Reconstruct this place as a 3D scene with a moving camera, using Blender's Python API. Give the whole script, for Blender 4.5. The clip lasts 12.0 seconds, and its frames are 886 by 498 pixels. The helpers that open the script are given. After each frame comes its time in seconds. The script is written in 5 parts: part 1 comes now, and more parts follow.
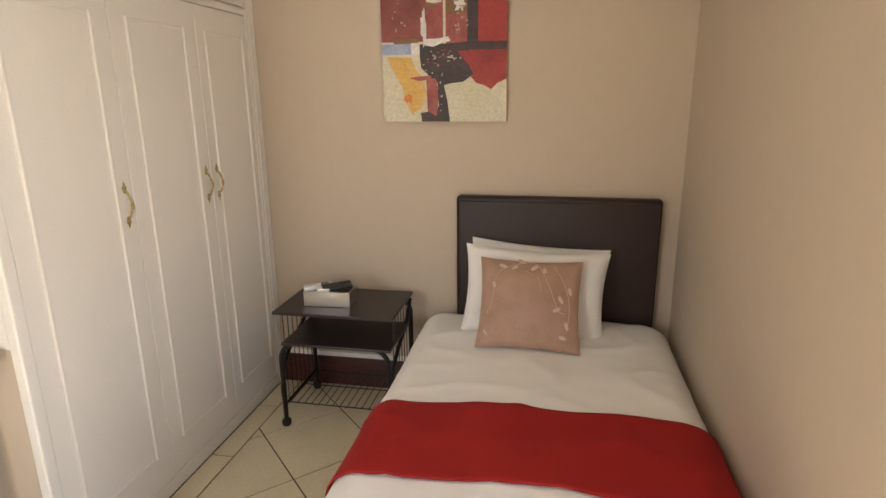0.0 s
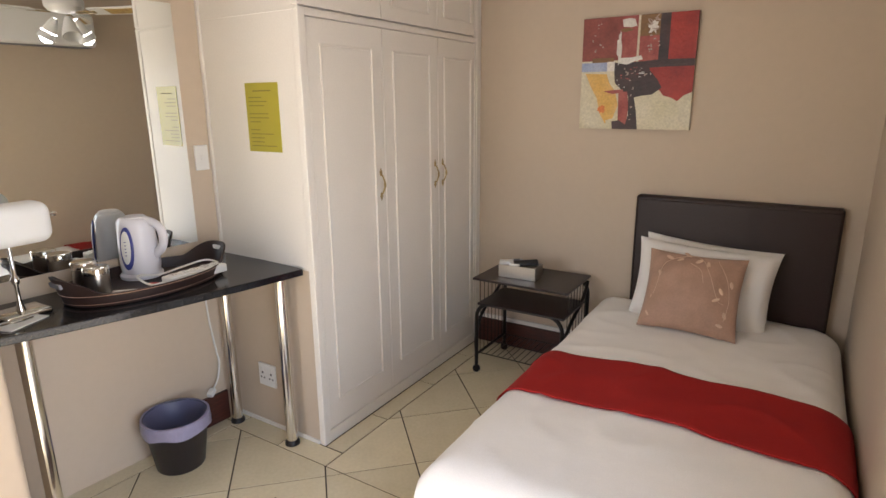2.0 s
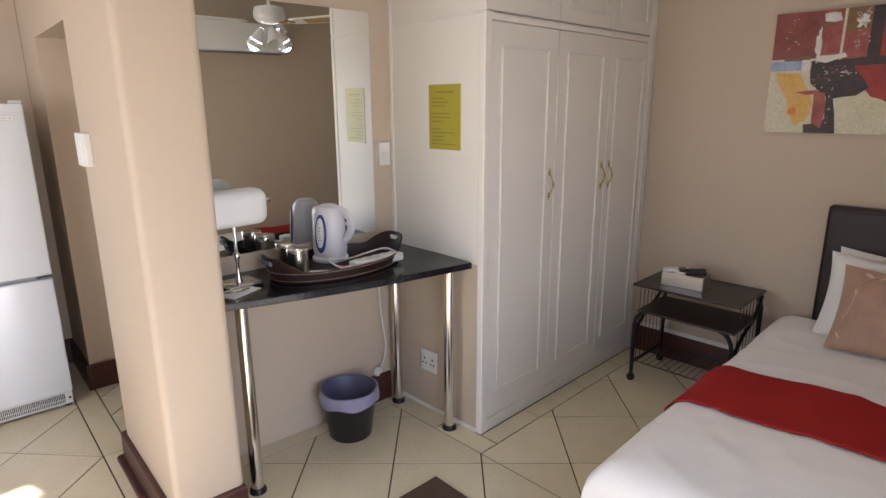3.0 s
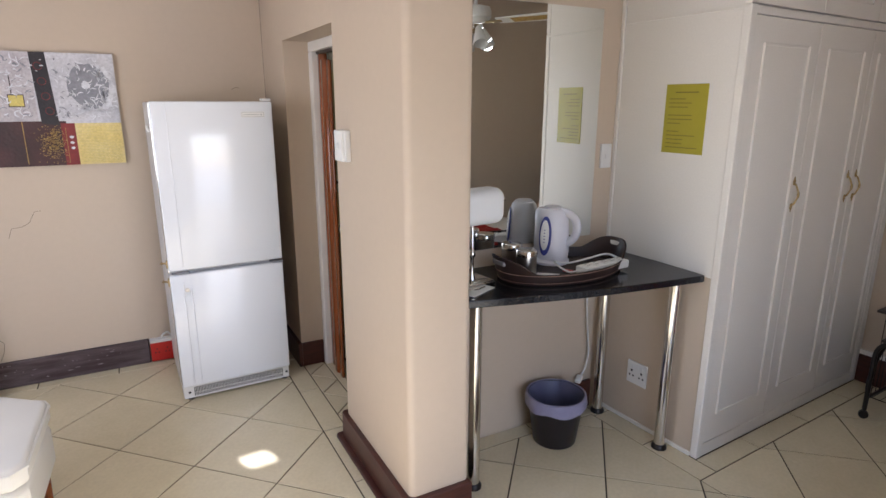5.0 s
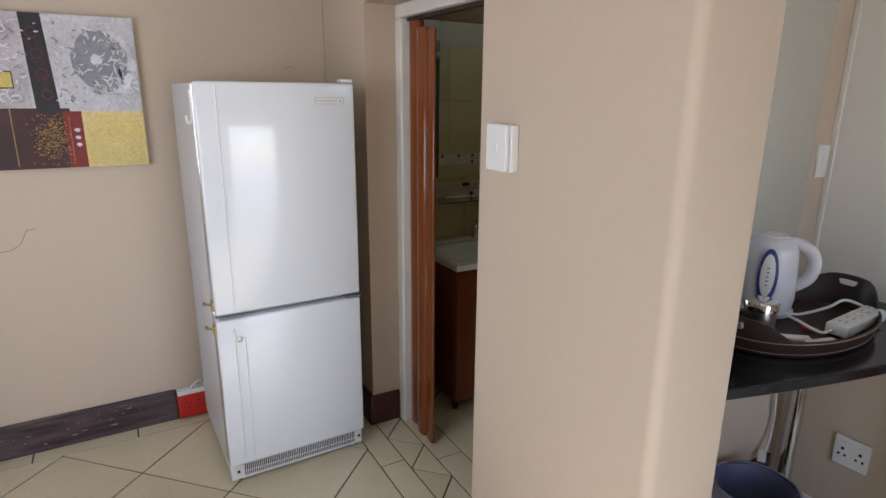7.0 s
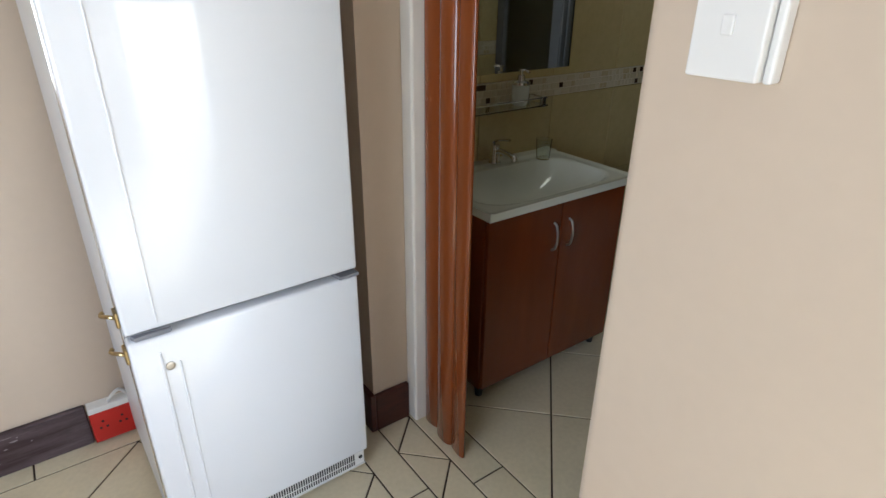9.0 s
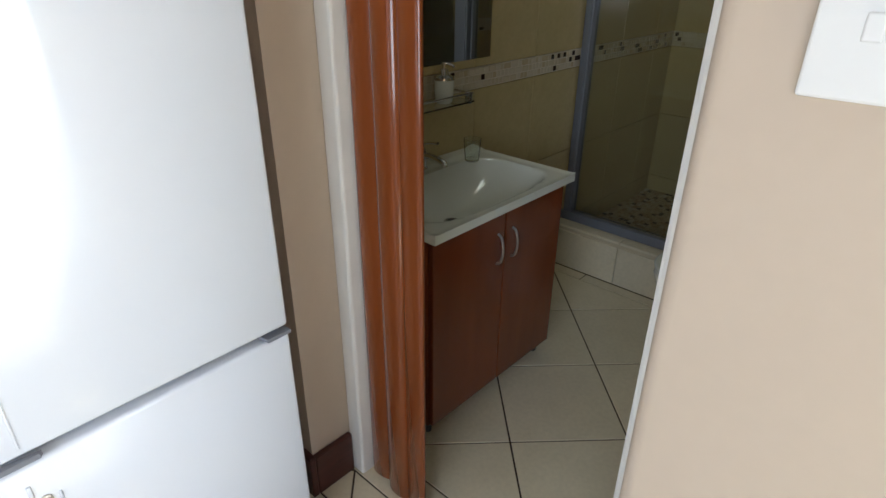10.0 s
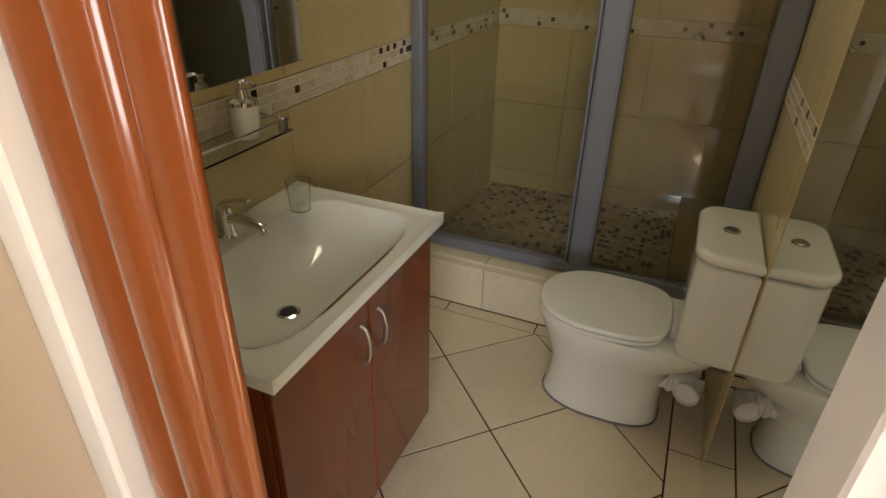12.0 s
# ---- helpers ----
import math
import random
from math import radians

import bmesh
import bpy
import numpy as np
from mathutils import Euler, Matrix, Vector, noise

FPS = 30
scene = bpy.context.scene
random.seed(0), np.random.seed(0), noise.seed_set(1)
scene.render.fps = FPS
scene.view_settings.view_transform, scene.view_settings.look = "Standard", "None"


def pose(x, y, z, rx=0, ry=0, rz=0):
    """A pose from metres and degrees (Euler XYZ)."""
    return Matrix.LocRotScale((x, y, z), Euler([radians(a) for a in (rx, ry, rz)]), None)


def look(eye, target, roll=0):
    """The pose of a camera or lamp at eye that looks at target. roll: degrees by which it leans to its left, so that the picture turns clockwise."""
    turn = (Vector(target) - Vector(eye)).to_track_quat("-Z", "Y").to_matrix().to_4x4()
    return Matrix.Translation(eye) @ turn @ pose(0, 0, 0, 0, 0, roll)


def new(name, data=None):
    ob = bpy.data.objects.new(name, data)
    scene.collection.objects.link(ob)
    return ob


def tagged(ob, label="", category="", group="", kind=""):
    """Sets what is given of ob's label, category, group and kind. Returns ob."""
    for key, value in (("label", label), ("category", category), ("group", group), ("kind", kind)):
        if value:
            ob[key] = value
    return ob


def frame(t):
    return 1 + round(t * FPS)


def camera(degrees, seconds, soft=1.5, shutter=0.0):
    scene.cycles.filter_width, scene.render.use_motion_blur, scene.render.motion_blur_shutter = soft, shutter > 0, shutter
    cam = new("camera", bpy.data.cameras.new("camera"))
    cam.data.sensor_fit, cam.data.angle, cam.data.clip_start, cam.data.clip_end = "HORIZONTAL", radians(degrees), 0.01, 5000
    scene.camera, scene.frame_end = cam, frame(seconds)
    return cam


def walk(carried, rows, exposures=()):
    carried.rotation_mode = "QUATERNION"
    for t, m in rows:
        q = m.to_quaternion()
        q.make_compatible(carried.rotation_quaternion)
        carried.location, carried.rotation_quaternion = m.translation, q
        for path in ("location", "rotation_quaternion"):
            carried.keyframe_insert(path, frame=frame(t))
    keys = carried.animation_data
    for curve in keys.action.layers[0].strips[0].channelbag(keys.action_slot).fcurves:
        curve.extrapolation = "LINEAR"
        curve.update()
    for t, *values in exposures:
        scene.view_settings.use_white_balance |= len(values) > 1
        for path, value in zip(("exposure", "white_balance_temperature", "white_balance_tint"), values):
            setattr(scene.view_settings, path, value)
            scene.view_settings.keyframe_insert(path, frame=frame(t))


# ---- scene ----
cam = camera(75.1, 12.0)
PATH = [
    (0, (0.322, -0.066, 1.581), (-0.158, 1.807, 1.068), -0.57),
    (0.5, (0.37, -0.184, 1.607), (-0.188, 1.665, 1.088), -0.74),
    (1, (0.475, -0.282, 1.604), (-0.281, 1.497, 1.091), -0.51),
    (1.5, (0.602, -0.434, 1.621), (-0.331, 1.261, 1.116), -0.58),
    (2, (0.667, -0.561, 1.616), (-0.461, 1.015, 1.122), -0.5),
    (2.5, (0.636, -0.658, 1.615), (-0.689, 0.76, 1.128), -0.39),
    (3, (0.581, -0.721, 1.615), (-0.881, 0.555, 1.128), -0.32),
    (3.5, (0.566, -0.776, 1.627), (-0.999, 0.369, 1.138), -0.2),
    (3.7, (0.567, -0.779, 1.638), (-1.037, 0.308, 1.14), -0.16),
    (5.3, (0.114, -1.103, 1.624), (-1.603, -0.204, 1.132), 0.2),
    (5.5, (-0.014, -1.115, 1.619), (-1.738, -0.23, 1.128), 0.28),
    (6, (-0.251, -1.207, 1.62), (-1.965, -0.305, 1.124), 0.28),
    (6.5, (-0.512, -1.217, 1.593), (-2.214, -0.293, 1.095), 0.34),
    (7, (-0.723, -1.213, 1.596), (-2.399, -0.257, 1.074), 0.51),
    (7.2, (-0.863, -1.215, 1.555), (-2.522, -0.24, 1.008), 0.5),
    (8.8, (-1.574, -1.021, 1.504), (-3.063, 0.021, 0.668), 0.7),
    (9, (-1.644, -1.006, 1.501), (-3.108, 0.058, 0.648), 0.6),
    (9.5, (-1.844, -0.974, 1.499), (-3.214, 0.19, 0.623), 0.7),
    (10, (-1.962, -0.922, 1.501), (-3.165, 0.399, 0.601), 0.6),
    (10.5, (-2.115, -0.801, 1.499), (-3.173, 0.63, 0.587), 0.7),
    (11, (-2.216, -0.688, 1.496), (-3.159, 0.812, 0.568), 0.9),
    (11.5, (-2.328, -0.554, 1.499), (-3.149, 0.995, 0.535), 1.2),
    (12, (-2.4, -0.441, 1.501), (-3.076, 1.166, 0.522), 1.3),
]
EXPO = [(0, 3.05, 6600, 13), (2.5, 2.69, 6050, 16), (3.5, 2.34, 5750, 17), (5.5, 2.24, 5600, 15), (7.0, 2.03, 5500, 13), (8.8, 2.56, 5400, 9), (9.5, 2.47, 5350, 8), (11.0, 3.28, 5600, 9), (12.0, 3.62, 6550, 15)]
walk(cam, [(t, look(eye, target, roll)) for t, eye, target, roll in PATH], EXPO)


# ---------- light ----------
SUN_ELEVATION, SUN_HEADING = radians(33), radians(20)     # heading from +x towards +y
world = bpy.data.worlds.new("sky")
scene.world = world
world.use_nodes = True
sky = world.node_tree.nodes.new("ShaderNodeTexSky")
sky.sky_type, sky.sun_disc = "NISHITA", False
sky.sun_elevation, sky.sun_rotation = SUN_ELEVATION, radians(90) - SUN_HEADING
background = world.node_tree.nodes["Background"]
world.node_tree.links.new(sky.outputs[0], background.inputs[0])
background.inputs[1].default_value = 0.1


def lamp(name, kind, energy, m, color=(1, 1, 1), size=(1, 1), label="", category=""):
    data = bpy.data.lights.new(name, kind)
    data.energy, data.color = energy, color
    if kind == "AREA":
        data.shape, data.size, data.size_y = "RECTANGLE", size[0], size[1]
    ob = new(name, data)
    ob.matrix_world = m
    return ob


sun = lamp("sun", "SUN", 5.0, Matrix.Identity(4), (1, 0.94, 0.86))
sun.data.angle = radians(0.6)
to_sun = Vector((math.cos(SUN_ELEVATION) * math.cos(SUN_HEADING), math.cos(SUN_ELEVATION) * math.sin(SUN_HEADING), math.sin(SUN_ELEVATION)))
sun.matrix_world = look(to_sun * 20, (0, 0, 0))
# daylight in the glazed opening of the east wall and in the south window
east = lamp("daylight_east", "AREA", 2.4, look((1.06, -0.22, 1.05), (-3.0, -0.9, 0.9)), (0.84, 0.91, 1.0), (1.05, 1.7))
east.data.spread = radians(172)
lamp("daylight_south", "AREA", 6.0, look((-1.55, -2.83, 1.5), (-2.9, -0.6, 1.3)), (1.0, 0.96, 0.91), (1.45, 1.05))


# added fill lamp that brightens the bathroom, set at an unseen, assumed high window
lamp("bath_fill", "AREA", 0.46, look((-3.46, 1.2, 2.27), (-2.5, 1.75, 0.7)), (1.0, 0.94, 0.68), (0.55, 0.3))


# ---------- materials ----------
def material(name, base, rough=0.5, metal=0.0, vary=0.08, scale=6.0, fine=0.0, fine_scale=120.0, bump=0.0, bump_scale=60.0, coat=0.0, tone=None, island=0.0, per_object=0.0, transmission=0.0, ior=1.45, spread=None, sheen=0.0):
    m = bpy.data.materials.new(name)
    m.use_nodes = True
    n, l = m.node_tree.nodes, m.node_tree.links
    b = n["Principled BSDF"]
    b.inputs["Roughness"].default_value, b.inputs["Metallic"].default_value, b.inputs["IOR"].default_value = rough, metal, ior
    b.inputs["Coat Weight"].default_value, b.inputs["Transmission Weight"].default_value, b.inputs["Sheen Weight"].default_value = coat, transmission, sheen
    base = (*base, 1)
    tone = (*tone, 1) if tone else tuple(c * 0.72 for c in base[:3]) + (1,)
    pos = n.new("ShaderNodeTexCoord").outputs["Object"]
    if spread:
        mp = n.new("ShaderNodeMapping")
        mp.inputs["Scale"].default_value = spread
        l.new(pos, mp.inputs[0])
        pos = mp.outputs[0]
    out = None
    if vary or fine:
        big = n.new("ShaderNodeTexNoise")
        big.inputs["Scale"].default_value, big.inputs["Detail"].default_value = scale, 5
        l.new(pos, big.inputs["Vector"])
        fac = n.new("ShaderNodeMapRange")
        fac.inputs[1].default_value, fac.inputs[2].default_value, fac.inputs[4].default_value = 0.35, 0.75, min(1, vary * 3)
        l.new(big.outputs[0], fac.inputs[0])
        mix = n.new("ShaderNodeMix")
        mix.data_type = "RGBA"
        mix.inputs[6].default_value, mix.inputs[7].default_value = base, tone
        l.new(fac.outputs[0], mix.inputs[0])
        out = mix.outputs[2]
        if fine:
            small = n.new("ShaderNodeTexNoise")
            small.inputs["Scale"].default_value, small.inputs["Detail"].default_value = fine_scale, 3
            l.new(pos, small.inputs["Vector"])
            f2 = n.new("ShaderNodeMapRange")
            f2.inputs[1].default_value, f2.inputs[2].default_value, f2.inputs[3].default_value, f2.inputs[4].default_value = 0.3, 0.7, 1 - fine, 1 + fine
            l.new(small.outputs[0], f2.inputs[0])
            mul = n.new("ShaderNodeVectorMath")
            mul.operation = "SCALE"
            l.new(out, mul.inputs[0])
            l.new(f2.outputs[0], mul.inputs["Scale"])
            out = mul.outputs[0]
    if island or per_object:
        src = n.new("ShaderNodeNewGeometry").outputs["Random Per Island"] if island else n.new("ShaderNodeObjectInfo").outputs["Random"]
        hue = n.new("ShaderNodeMapRange")
        k = island or per_object
        hue.inputs[3].default_value, hue.inputs[4].default_value = 1 - k, 1 + k
        l.new(src, hue.inputs[0])
        mul = n.new("ShaderNodeVectorMath")
        mul.operation = "SCALE"
        if out:
            l.new(out, mul.inputs[0])
        else:
            mul.inputs[0].default_value = base[:3]
        l.new(hue.outputs[0], mul.inputs["Scale"])
        out = mul.outputs[0]
    if out:
        l.new(out, b.inputs["Base Color"])
    else:
        b.inputs["Base Color"].default_value = base
    if bump:
        t = n.new("ShaderNodeTexNoise")
        t.inputs["Scale"].default_value, t.inputs["Detail"].default_value = bump_scale, 4
        l.new(pos, t.inputs["Vector"])
        bm_ = n.new("ShaderNodeBump")
        bm_.inputs["Strength"].default_value, bm_.inputs["Distance"].default_value = min(1, bump), 0.004
        l.new(t.outputs[0], bm_.inputs["Height"])
        l.new(bm_.outputs[0], b.inputs["Normal"])
    return m


def speckled(name, colors, rough=0.35, per="island"):
    """Small tiles, each of one of a few colours."""
    m = bpy.data.materials.new(name)
    m.use_nodes = True
    n, l = m.node_tree.nodes, m.node_tree.links
    b = n["Principled BSDF"]
    b.inputs["Roughness"].default_value = rough
    src = n.new("ShaderNodeNewGeometry").outputs["Random Per Island"] if per == "island" else n.new("ShaderNodeObjectInfo").outputs["Random"]
    ramp = n.new("ShaderNodeValToRGB")
    ramp.color_ramp.interpolation = "CONSTANT"
    for i, (at, c) in enumerate(colors):
        e = ramp.color_ramp.elements[i] if i < 2 else ramp.color_ramp.elements.new(at)
        e.position, e.color = at, (*c, 1)
    l.new(src, ramp.inputs[0])
    l.new(ramp.outputs[0], b.inputs["Base Color"])
    return m


WALL = material("beige_wall_paint", (0.54, 0.445, 0.345), 0.66, vary=0.06, scale=2.2, fine=0.012, fine_scale=30, bump=0.22, bump_scale=11, tone=(0.49, 0.405, 0.315))
CEIL = material("white_ceiling_paint", (0.78, 0.77, 0.74), 0.8, vary=0.05, scale=2, bump=0.1)
CREAM = material("cream_gloss_paint", (0.78, 0.74, 0.685), 0.36, vary=0.05, scale=3, fine=0.02, bump=0.18, bump_scale=14, tone=(0.73, 0.69, 0.63))
WHITE_FRAME = material("white_gloss_frame_paint", (0.78, 0.75, 0.70), 0.3, vary=0.08, scale=8, bump=0.1)
TILE = material("glazed_cream_floor_tile", (0.66, 0.585, 0.415), 0.15, vary=0.14, scale=9, fine=0.04, fine_scale=60, per_object=0.05, bump=0.04, bump_scale=20, tone=(0.57, 0.50, 0.335))
GROUT = material("brown_floor_grout", (0.045, 0.03, 0.022), 0.9, vary=0.2, scale=12, bump=0.3)
MAHOG = material("dark_mahogany_skirting", (0.075, 0.022, 0.015), 0.35, vary=0.25, scale=14, fine=0.15, tone=(0.03, 0.012, 0.01), spread=(1, 1, 6))
WORN = material("worn_plum_brown_skirting", (0.040, 0.022, 0.026), 0.42, vary=0.09, scale=12, fine=0.2, tone=(0.34, 0.29, 0.30), spread=(1, 0.35, 3.5))
CHIP = material("pale_chipped_undercoat", (0.30, 0.27, 0.28), 0.7, vary=0.2, scale=40)
WOOD = material("varnished_red_brown_door", (0.215, 0.054, 0.012), 0.2, vary=0.3, scale=3, fine=0.04, fine_scale=10, tone=(0.14, 0.037, 0.008), spread=(2.5, 2.5, 0.3), coat=0.25)
CHERRY = material("cherry_cabinet_veneer", (0.195, 0.042, 0.010), 0.24, vary=0.28, scale=2.5, fine=0.03, fine_scale=8, tone=(0.13, 0.029, 0.008), spread=(3, 3, 0.7), coat=0.4)
LEATHER = material("dark_brown_leatherette", (0.026, 0.0135, 0.0115), 0.5, vary=0.1, scale=4, bump=0.25, bump_scale=90, tone=(0.020, 0.011, 0.010))
LINEN = material("white_cotton_bedding", (0.82, 0.795, 0.765), 0.85, vary=0.05, scale=3, fine=0.03, fine_scale=300, bump=0.35, bump_scale=14, sheen=0.2, tone=(0.76, 0.73, 0.70))
RED = material("crimson_runner_cloth", (0.33, 0.008, 0.006), 0.9, vary=0.12, scale=5, fine=0.08, fine_scale=320, bump=0.3, bump_scale=18, tone=(0.25, 0.006, 0.005))
TAUPE = material("dusty_pink_satin", (0.41, 0.25, 0.175), 0.5, vary=0.2, scale=14, fine=0.07, bump=0.25, bump_scale=25, sheen=0.3)
VINE = material("pale_embroidery_thread", (0.60, 0.42, 0.30), 0.5, vary=0)
BLACKWOOD = material("black_brown_board", (0.03, 0.02, 0.018), 0.33, vary=0.15, scale=12, bump=0.1, tone=(0.02, 0.014, 0.013))
BLACKMETAL = material("black_painted_steel", (0.018, 0.014, 0.013), 0.38, metal=0.3, vary=0.1)
GRANITE = material("charcoal_laminate_worktop", (0.010, 0.010, 0.012), 0.14, vary=0.2, scale=60, fine=0.5, fine_scale=420, tone=(0.022, 0.023, 0.027))
CHROME = material("polished_chrome", (0.72, 0.70, 0.67), 0.12, metal=1, vary=0)
STEEL = material("brushed_steel", (0.50, 0.47, 0.43), 0.3, metal=1, vary=0.1, scale=8, spread=(1, 1, 12))
BRASS = material("aged_brass", (0.50, 0.38, 0.18), 0.3, metal=1, vary=0.3, scale=60, tone=(0.2, 0.14, 0.06))
MIRROR = material("mirror_silver", (0.80, 0.82, 0.80), 0.015, metal=1, vary=0)
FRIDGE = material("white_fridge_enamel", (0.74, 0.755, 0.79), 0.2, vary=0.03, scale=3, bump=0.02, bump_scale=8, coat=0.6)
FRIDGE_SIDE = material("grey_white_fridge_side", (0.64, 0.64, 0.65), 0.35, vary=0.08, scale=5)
BADGE = material("pale_grey_badge_print", (0.40, 0.40, 0.41), 0.4, vary=0.05)
RUBBER = material("grey_door_seal", (0.20, 0.20, 0.22), 0.7, vary=0.1)
DARK = material("dark_void_plastic", (0.02, 0.02, 0.022), 0.6, vary=0)
PLASTIC = material("white_plastic", (0.74, 0.73, 0.71), 0.35, vary=0.04)
KETTLE = material("pale_lilac_white_kettle_plastic", (0.66, 0.65, 0.70), 0.28, vary=0.03)
BLUE = material("violet_blue_plastic", (0.045, 0.055, 0.24), 0.3, vary=0)
REDP = material("red_socket_plastic", (0.50, 0.022, 0.015), 0.4, vary=0.1)
LIME = material("yellow_green_notice_paper", (0.42, 0.365, 0.035), 0.3, vary=0.08, scale=12, coat=0.15)
INK = material("faded_print", (0.20, 0.17, 0.03), 0.5, vary=0)
BAG = material("lilac_bin_liner", (0.30, 0.285, 0.42), 0.3, vary=0.15, scale=30, bump=0.6, bump_scale=40)
# same liner inside the bin, blue-grey with the bin's shade put into its colour
BAG_IN = material("shaded_liner_inside", (0.12, 0.125, 0.21), 0.4, vary=0.1, scale=12, bump=0.25, bump_scale=25)
BIN = material("black_bin_plastic", (0.02, 0.016, 0.018), 0.4, vary=0.05)
CERAMIC = material("white_glazed_ceramic", (0.74, 0.745, 0.66), 0.07, vary=0.02, coat=0.5)
BATH_TILE = material("honey_beige_wall_tile", (0.56, 0.45, 0.225), 0.14, vary=0.2, scale=4, fine=0.04, fine_scale=40, per_object=0.04, tone=(0.48, 0.385, 0.18))
BATH_GROUT = material("pale_wall_grout", (0.52, 0.44, 0.30), 0.8, vary=0.1)
ALU = material("grey_painted_aluminium", (0.20, 0.205, 0.235), 0.42, metal=0.2, vary=0.08, scale=5)
MOSAIC = speckled("mixed_mosaic_tile", [(0.0, (0.52, 0.42, 0.25)), (0.45, (0.40, 0.29, 0.15)), (0.68, (0.60, 0.52, 0.36)), (0.84, (0.055, 0.03, 0.018))], 0.3)
BANDM = speckled("cream_and_brown_band_tile", [(0.0, (0.62, 0.55, 0.40)), (0.42, (0.58, 0.50, 0.34)), (0.74, (0.54, 0.44, 0.28)), (0.86, (0.045, 0.022, 0.014))], 0.2)
BAND_BED = material("cream_band_bed", (0.66, 0.58, 0.42), 0.5, vary=0.1)
RUG = material("brown_looped_mat", (0.10, 0.062, 0.04), 0.95, vary=0.2, scale=30, bump=0.8, bump_scale=250)
GLASS = material("clear_glass", (0.93, 0.97, 0.95), 0.02, vary=0, transmission=1.0, ior=1.45)
LAMP_SHADE = material("frosted_lamp_shade", (0.72, 0.73, 0.74), 0.4, vary=0.03)
CANVAS = material("canvas_edge", (0.60, 0.56, 0.48), 0.8, vary=0.1)
SEAT = material("white_seat_cover", (0.66, 0.64, 0.60), 0.55, vary=0.06, scale=4, bump=0.3, bump_scale=10)
CONCRETE = material("paving_and_ground", (0.38, 0.34, 0.29), 0.9, vary=0.2, scale=2, bump=0.3)


def pane_material():
    m = bpy.data.materials.new("shower_glass")
    m.use_nodes = True
    n, l = m.node_tree.nodes, m.node_tree.links
    n.remove(n["Principled BSDF"])
    clear, gloss, mix, fres = n.new("ShaderNodeBsdfTransparent"), n.new("ShaderNodeBsdfGlossy"), n.new("ShaderNodeMixShader"), n.new("ShaderNodeFresnel")
    clear.inputs[0].default_value, gloss.inputs["Roughness"].default_value = (0.95, 0.95, 0.90, 1), 0.03
    fres.inputs[0].default_value = 1.5
    l.new(fres.outputs[0], mix.inputs[0])
    l.new(clear.outputs[0], mix.inputs[1])
    l.new(gloss.outputs[0], mix.inputs[2])
    film, veil = n.new("ShaderNodeBsdfDiffuse"), n.new("ShaderNodeMixShader")
    film.inputs[0].default_value, veil.inputs[0].default_value = (0.55, 0.50, 0.32, 1), 0.045
    l.new(mix.outputs[0], veil.inputs[1])
    l.new(film.outputs[0], veil.inputs[2])
    l.new(veil.outputs[0], n["Material Output"].inputs[0])
    return m


PANE = pane_material()


def glow(name, color, strength):
    m = bpy.data.materials.new(name)
    m.use_nodes = True
    b = m.node_tree.nodes["Principled BSDF"]
    b.inputs["Emission Color"].default_value, b.inputs["Emission Strength"].default_value = (*color, 1), strength
    return m


BULB = glow("lit_bulb", (1, 0.98, 0.94), 4.5)


# ---------- mesh helpers ----------
def part(name, bm, mat, parent=None, label="", smooth=False, m=None):
    me = bpy.data.meshes.new(name)
    bm.normal_update()
    bm.to_mesh(me)
    bm.free()
    for mt in mat if isinstance(mat, (list, tuple)) else (mat,):
        me.materials.append(mt)
    ob = new(name, me)
    if smooth:
        me.polygons.foreach_set("use_smooth", [True] * len(me.polygons))
        me.set_sharp_from_angle(angle=radians(38))
    ob.parent = parent
    if m is not None:
        ob.matrix_basis = m
    if label:
        tagged(ob, label)
    return ob


def thing(name, m, label, category, group=""):
    ob = new(name)
    ob.empty_display_size = 0.1
    ob.matrix_basis = m
    return tagged(ob, label, category, group)


def box(x0, x1, y0, y1, z0, z1, bevel=0.0, seg=2, bm=None):
    one = bmesh.new()
    bmesh.ops.create_cube(one, size=1)
    bmesh.ops.scale(one, vec=(x1 - x0, y1 - y0, z1 - z0), verts=one.verts)
    bmesh.ops.translate(one, vec=((x0 + x1) / 2, (y0 + y1) / 2, (z0 + z1) / 2), verts=one.verts)
    if bevel:
        bmesh.ops.bevel(one, geom=one.edges[:], offset=bevel, segments=seg, affect="EDGES", profile=0.5)
    return join(bm, one)


def join(bm, one):
    if bm is None:
        return one
    me = bpy.data.meshes.new("tmp")
    one.to_mesh(me)
    one.free()
    bm.from_mesh(me)
    bpy.data.meshes.remove(me)
    return bm


def lathe(rings, seg=32, cx=0.0, cy=0.0, sx=1.0, sy=1.0, cap=True, bm=None):
    """A turned body: rings of (radius, z)."""
    one = bmesh.new()
    loops = []
    for r, z in rings:
        loops.append([one.verts.new((cx + sx * r * math.cos(2 * math.pi * k / seg), cy + sy * r * math.sin(2 * math.pi * k / seg), z)) for k in range(seg)])
    for a, b in zip(loops, loops[1:]):
        for k in range(seg):
            one.faces.new((a[k], a[(k + 1) % seg], b[(k + 1) % seg], b[k]))
    if cap:
        one.faces.new(loops[0][::-1])
        one.faces.new(loops[-1])
    bmesh.ops.recalc_face_normals(one, faces=one.faces)
    return join(bm, one)


